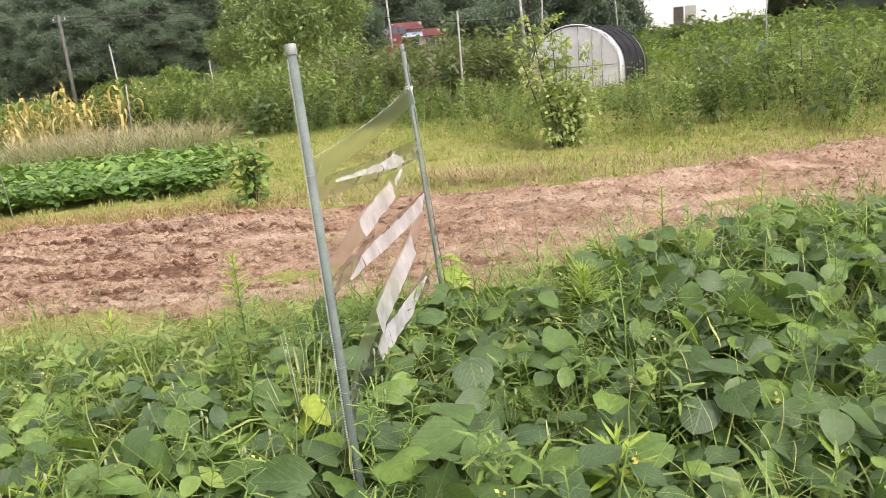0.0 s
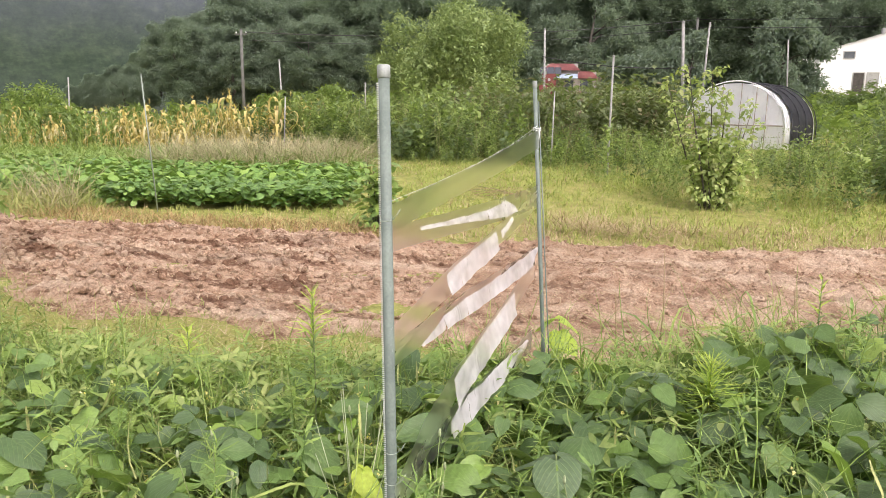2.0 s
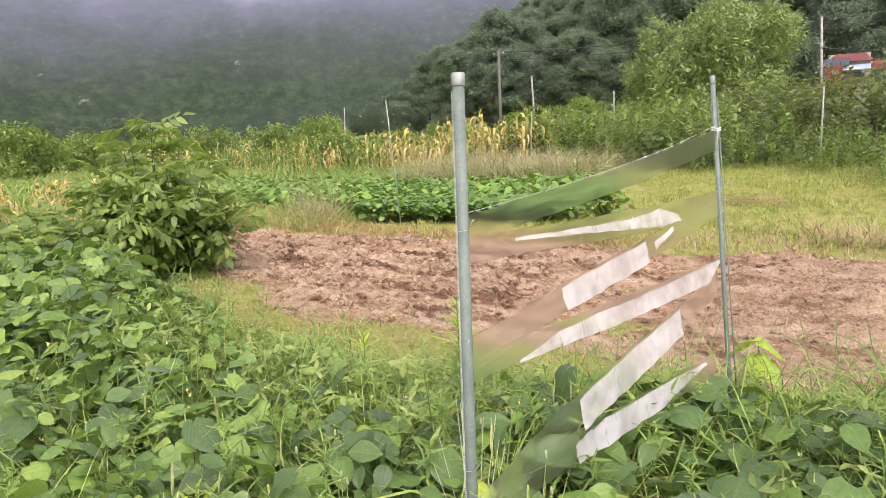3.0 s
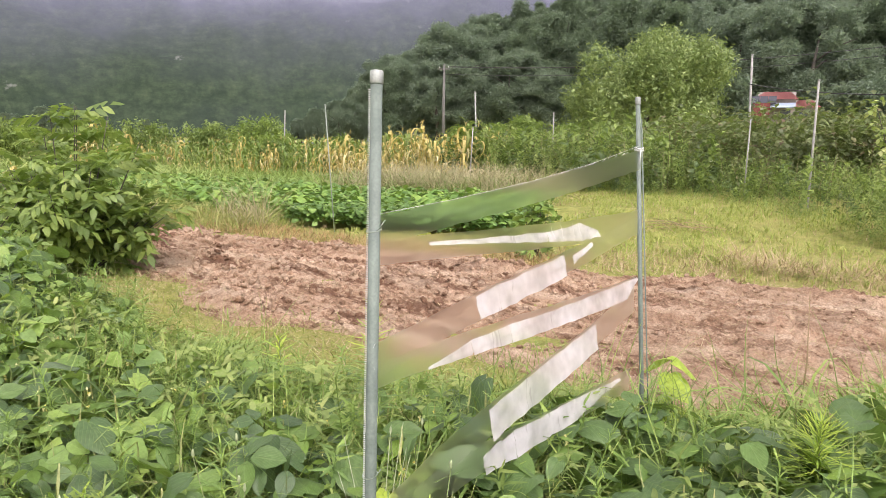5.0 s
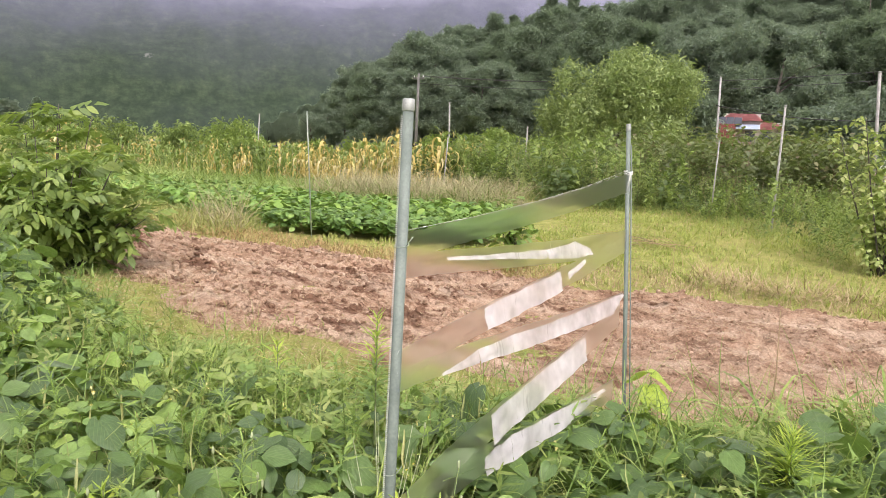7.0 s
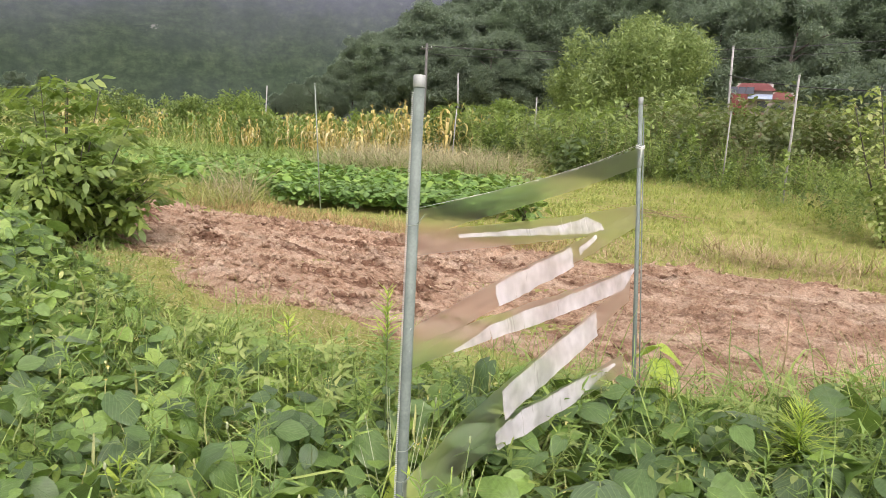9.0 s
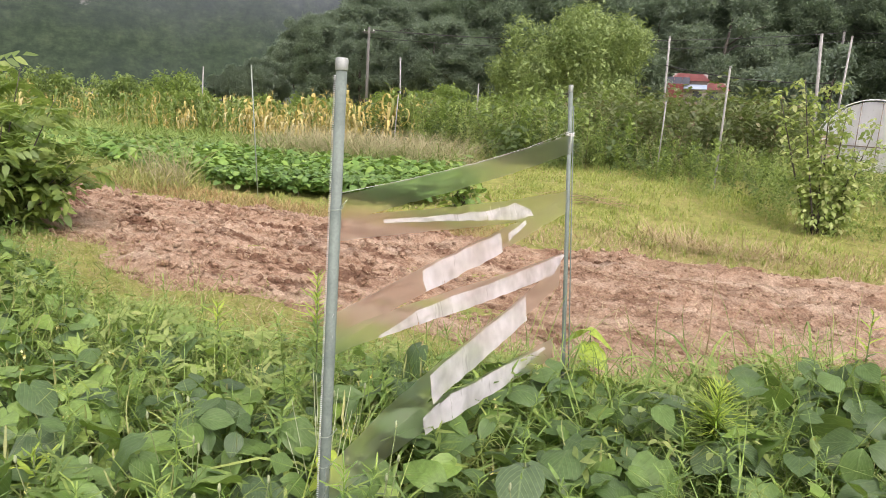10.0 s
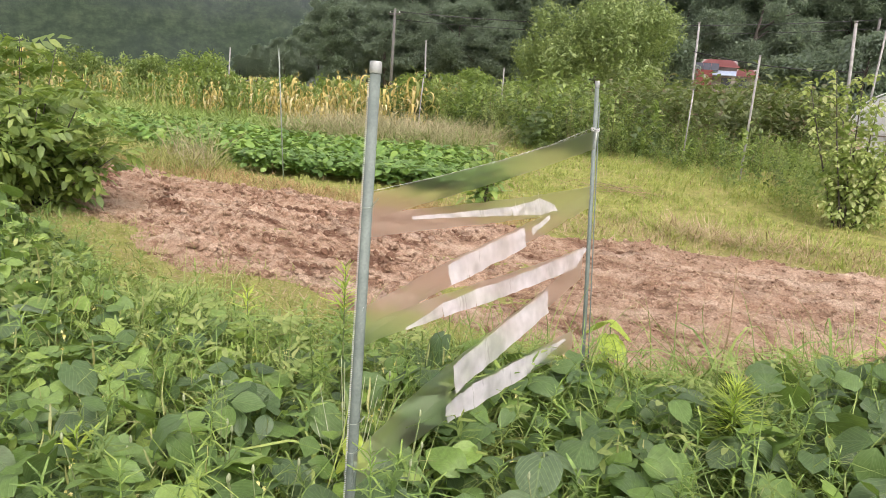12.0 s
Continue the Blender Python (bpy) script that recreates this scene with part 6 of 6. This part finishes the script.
for gx, gy, h, k in ((-8.75, 9.9, 1.05, 110), (-9.6, 10.1, 0.8, 90)):
    pts = np.stack([gx + 0.17 * rs.normal(size=k), gy + 0.15 * rs.normal(size=k), np.zeros(k)], -1)
    tagged(meshed("dry_grass_clump", joined("dry_grass_clump", [blade(h, 0.012, 0.5, 4), blade(h * 0.8, 0.01, 0.9, 4)], poses_of(rs, pts, (0.7, 1.2), (-18, 18)), M_drygrass, rs)), "dry grass clump standing at the bed's corner", "grass clump", "dry clumps")


# ---- corn ----
def corn_plant(dry, h):
    t = thing("corn_plant", 0, 0, 0, "ripe corn plant with drooping dry yellow leaves" if dry else "green corn plant with long arching leaves", "corn plant", "corn rows")
    bm = bmesh.new()
    tube(bm, [(0, 0, -0.05), (0.01, 0, h * 0.5), (0.0, 0.01, h)], [0.014, 0.012, 0.006], 6)
    part("stalk", bm, M_stem, t)
    out = []
    for k in range(13):
        s = 0.12 + 0.85 * k / 13
        q = blade(rs.uniform(0.5, 0.95), 0.14, rs.uniform(0.8, 2.5), 8)
        out.append(q.at(pose(0, 0, s * h, -12, 0, k * 180 + rs.uniform(-35, 35))))
    meshed("leaves", template_mesh("leaves", merge(out), M_corn_dry if dry else M_corn_green), t)
    meshed("tassel", template_mesh("tassel", merge([blade(0.26, 0.02, 0.6, 3).at(pose(0, 0, h, rs.uniform(-20, 10), 0, a2)) for a2 in range(0, 360, 60)]), M_corn_dry), t, "dry tan tassel")
    return t


kinds = [corn_plant(True, 1.75), corn_plant(True, 1.95), corn_plant(False, 1.75), corn_plant(False, 1.6), corn_plant(True, 1.5)]
spots = []
for r in range(5):
    for s in np.arange(-27, -12.4, 0.42):
        base = 15.2 + 0.40 * (s + 20) + (4.2 if s > -20 else 4.2) + r * 0.85
        spots.append((s + rs.uniform(-0.12, 0.12), base + rs.uniform(-0.2, 0.2), r))
for n, (x, y, r) in enumerate(spots):
    dry = rs.rand() < (0.85 if noise.noise((x * 0.5, y * 0.5, 0)) > -0.25 and x > -19.5 else 0.3)
    src = kinds[rs.choice([0, 1, 4])] if dry else kinds[rs.choice([2, 3])]
    s = rs.uniform(0.62, 1.08) * (0.74 + 0.26 * float(smooth((x + 21) / 6)))
    if n < 5:
        kinds[n].matrix_world = pose(x, y, 0)
        continue
    copy_thing(src, pose(x, y, 0, rs.uniform(-9, 9), rs.uniform(-9, 9), rs.uniform(0, 360)) @ Matrix.Scale(s, 4))


for _ in range(26):
    copy_thing(kinds[rs.choice([0, 1, 4])], pose(rs.uniform(-15.5, -11.8), rs.uniform(6.3, 8.3), 0, rs.uniform(-14, 14), rs.uniform(-14, 14), rs.uniform(0, 360)) @ Matrix.Scale(rs.uniform(0.38, 0.52), 4))


# ---- tall weeds ----
def weed_template(h, n, leaf, width):
    out = [Leaf([(-0.006, 0, 0), (0.006, 0, 0), (0.004, 0.02, h), (-0.004, 0.02, h)], [(0, 1, 2, 3)])]
    for k in range(n):
        s = 0.2 + 0.8 * (k + rs.rand()) / n
        q = Leaf([(0, 0, 0), (leaf * width, leaf * 0.5, leaf * 0.05), (0, leaf, -leaf * 0.2), (-leaf * width, leaf * 0.5, leaf * 0.05)], [(0, 1, 2, 3)])
        out.append(q.at(pose(0, 0.02 * s, s * h, rs.uniform(-30, 55), 0, rs.uniform(0, 360)) @ Matrix.Translation((0, rs.uniform(0, 0.10), 0)) @ Matrix.Scale(rs.uniform(0.5, 1.25), 4)))
    return merge(out)


def weed_keep(a, c):
    f = np.interp(a, WEED_X, WEED_Y) + 0.5 * np.sin(a * 2.3) + 0.3 * np.sin(a * 5.1)
    return (c > f) & (c < f + 9)


x, y = pick_area(19000, -14, 13, 13.5, 36, weed_keep)
back = np.clip((y - np.interp(x, WEED_X, WEED_Y)) / 4, 0.0, 1)
kind = lumps(x, y, 0.9, 14.0, 3)
keep = rs.rand(len(x)) < 0.26 + 0.74 * smooth(lumps(x, y, 1.3, 17.0, 2) * 2.2 + 0.42)
kind = kind[keep]
x, y, back = x[keep], y[keep], back[keep]
m = poses_of(rs, np.stack([x, y, ground_z(x, y)], -1), (0.9, 1.1), (-12, 12))
TOP_AZ, TOP_EL = [-40, -22, -18, -13, -11, -8, -4.3, -0.2, 2, 6, 10, 14, 20, 30], [-0.8, -0.9, -1.0, -0.3, -0.6, -1.5, -2.6, -2.3, -1.7, -1.6, -1.5, -0.9, 0.3, 0.6]
dist = np.hypot(x - 0.66, y - 2.0)
tall = 1.53 + dist * np.tan(np.radians(np.interp(np.degrees(np.arctan2(0.66 - x, y - 2.0)), TOP_AZ, TOP_EL))) - ground_z(x, y)
tall = np.minimum(tall, 1.7) * (0.84 + 0.16 * smooth(back * 1.6)) * rs.uniform(0.72, 1.18, len(x)) * (1.0 + 0.55 * lumps(x, y, 0.8, 8.0, 3))
m[:, :3, :3] *= np.maximum(tall / 1.4, 0.15)[:, None, None]
WT = [weed_template(1.35, 24, 0.21, 0.16), weed_template(1.6, 20, 0.26, 0.22), weed_template(1.2, 28, 0.16, 0.2), weed_template(1.55, 28, 0.20, 0.10)]
x2, y2 = pick_area(260, -10, 12, 14, 26, weed_keep)
mw = poses_of(rs, np.stack([x2, y2, ground_z(x2, y2) + 0.75 + 0.3 * rs.rand(len(x2))], -1), (0.8, 1.4), (-30, 30))
tagged(meshed("weed_flowers", joined("weed_flowers", [sprig(rs, 9, 0.035, 0.6, 0.05)], mw, M_bloom, rs)), "small whitish flower heads in the tall weeds", "flowers", kind="stuff")
WD = [weed_template(1.3, 24, 0.20, 0.30), weed_template(1.1, 26, 0.17, 0.34)]
WP = [weed_template(1.5, 44, 0.12, 0.09), weed_template(1.35, 40, 0.10, 0.12)]
pale, dark = kind > 0.10, kind < -0.12
tagged(meshed("tall_weeds", joined("tall_weeds", WT, m[~pale & ~dark], M_weed, rs)), "thick belt of tall green weeds beyond the grass", "weeds", kind="stuff")
tagged(meshed("dark_weeds", joined("dark_weeds", WD, m[dark], M_weed_dark, rs)), "dark broad-leaved weeds in clumps along the grass", "weeds", kind="stuff")
tagged(meshed("pale_weeds", joined("pale_weeds", WP, m[pale], M_weed_pale, rs)), "pale fine-leaved weeds in clumps along the grass", "weeds", kind="stuff")
# low weeds where the mown grass ends
x, y = pick_area(9000, -10, 13, 12.5, 25, lambda a, c: np.abs(c - np.interp(a, WEED_X, WEED_Y) + 0.1) < 0.9)
x, y = (q[lumps(x, y, 1.5, 23.0, 3) > 0.02] for q in (x, y))
m = poses_of(rs, np.stack([x, y, ground_z(x, y)], -1), (0.10, 0.36), (-15, 15))
tagged(meshed("low_weeds", joined("low_weeds", WT + WD, m, M_weed, rs)), "low ragged weeds at the edge of the mown grass", "weeds", kind="stuff")
# single tall stalks above the belt
x, y = pick_area(2600, -13, 12, 14, 28, weed_keep)
m = poses_of(rs, np.stack([x, y, ground_z(x, y)], -1), (0.75, 1.1), (-8, 8))
m[:, :3, :3] *= np.maximum((1.53 + np.hypot(x - 0.66, y - 2.0) * np.tan(np.radians(np.interp(np.degrees(np.arctan2(0.66 - x, y - 2.0)), TOP_AZ, TOP_EL) + 0.9)) - ground_z(x, y)) / 1.9, 0.3)[:, None, None]
tagged(meshed("weed_stalks", joined("weed_stalks", [weed_template(1.9, 34, 0.13, 0.12), weed_template(1.8, 22, 0.10, 0.16)], m[: len(m) * 2 // 5], M_bush, rs)), "slender taller stalks standing out of the weeds", "weeds", kind="stuff")
tagged(meshed("dry_stalks", joined("dry_stalks", [weed_template(1.8, 12, 0.07, 0.14), weed_template(1.6, 8, 0.09, 0.12)], m[len(m) * 2 // 5:], M_drystalk, rs)), "brown dry stalks among the weeds", "weeds", kind="stuff")
# darker climbing beans on canes further back
x, y = pick_area(5200, -9.5, 0.2, 21, 33, lambda a, c: (c > np.interp(a, WEED_X, WEED_Y) + 3) & (a < 0.66 - (c - 2) * 0.07))
m = poses_of(rs, np.stack([x, y, ground_z(x, y)], -1), (0.8, 1.2), (-6, 6))
m[:, :3, :3] *= (0.92 + 0.5 * lumps(x, y, 0.9, 31.0, 3))[:, None, None]
tagged(meshed("climbing_beans", joined("climbing_beans", [weed_template(1.85, 34, 0.16, 0.3), weed_template(1.65, 30, 0.15, 0.3)], m, M_cane, rs)), "dark leafy beans climbing on canes", "bean rows", kind="stuff")
x, y = pick_area(9500, -4, 40, 24, 78, lambda a, c: (((a > 0.66 + 0.15 * c) & (c > 26)) | (c > 40)) & (c < np.where(a > 3, 73, 78)))
m = poses_of(rs, np.stack([x, y, ground_z(x, y)], -1), (0.8, 1.3), (-10, 10))
m[:, :3, :3] *= (0.85 + 0.8 * lumps(x, y, 0.35, 41.0, 3))[:, None, None]
sort = lumps(x, y, 0.25, 43.0, 3)
CT = [weed_template(1.0, 22, 0.30, 0.28), weed_template(0.8, 20, 0.32, 0.32)]
tagged(meshed("hillside_crops", joined("hillside_crops", CT, m[sort > 0], M_bush, rs)), "leafy green crops on the rising plot", "crops", kind="stuff")
tagged(meshed("hillside_weeds", joined("hillside_weeds", CT + [weed_template(1.6, 30, 0.22, 0.16)], m[sort <= 0], M_weed_dark, rs)), "darker weeds patched through the rising plot", "weeds", kind="stuff")
# tall leafy weeds standing alone at the end of the belt
for az, d, h, k in ((-14.2, 14.8, 1.9, 5), (-16.6, 15.6, 2.5, 6), (-18.2, 14.6, 2.2, 6), (-20.6, 15.2, 2.0, 5), (-10.6, 16.5, 1.8, 4)):
    x, y = polar(az, d)
    bush("tall_weed", x, y, [(rs.uniform(-0.35, 0.35), rs.uniform(-0.3, 0.3), h * rs.uniform(0.7, 1)) for _ in range(k)], M_weed, [broad(0.16, 0.055, 0.25, 0.3, 3, False), broad(0.12, 0.06, 0.25, 0.3, 3, False)], 34, "tall dark green leafy weed above the belt", "weed", 0.008)

# ---- small things by the weeds ----
for az, el, d in ((-14.6, -0.4, 24), (-16.8, -1.3, 23)):
    x, y = polar(az, d)
    z = 1.53 + d * math.tan(radians(el))
    t = thing("blue_barrel", x, y, 0, "blue plastic barrel half hidden by weeds", "barrel", "blue barrels")
    bm = bmesh.new()
    tube(bm, [(0, 0, 0), (0, 0, 0.05), (0, 0, 0.4), (0, 0, 0.44), (0, 0, 0.48), (0, 0, z), (0, 0, z + 0.1)], [0.27, 0.29, 0.30, 0.31, 0.30, 0.29, 0.26], 16)
    part("body", bm, M_blue, t)
    bm = bmesh.new()
    tube(bm, [(0, 0, z + 0.10), (0, 0, z + 0.14)], [0.28, 0.27], 16)
    part("lid", bm, M_blue, t)
for k, (az, d, s) in enumerate(((-20.3, 18.5, 0.5), (-22, 18.2, 0.42), (-21.2, 18.8, 0.5), (-4.6, 13.6, 0.10))):
    x, y = polar(az, d)
    q = clod(k + 20)
    me = template_mesh("field_stone", q.at(Matrix.Scale(s, 4)), M_stone)
    ob = new("field_stone", me)
    ob.location = (x, y, s * 0.4)
    tagged(ob, "grey-brown field stone lying in the weeds" if s > 0.2 else "small pale stone lying in the grass", "stone", "field stones")

x, y = 0.19 - 29 * math.sin(radians(1.9)), 1.85 + 29 * math.cos(radians(1.9))
pile = thing("plank_pile", x, y, 0.25, "stack of weathered tan planks beside the tunnel", "plank pile", rz=8)
for k in range(9):
    bm = bmesh.new()
    box(bm, -0.75 + 0.06 * rs.rand(), -0.3, 0.14 * k, 0.7 + 0.08 * rs.rand(), 0.3, 0.14 * k + 0.09, 0.01)
    bmesh.ops.rotate(bm, verts=bm.verts[:], cent=(0, 0, 0), matrix=Matrix.Rotation(radians(rs.uniform(-5, 5)), 3, "Z"))
    part("plank", bm, M_tarp, pile)
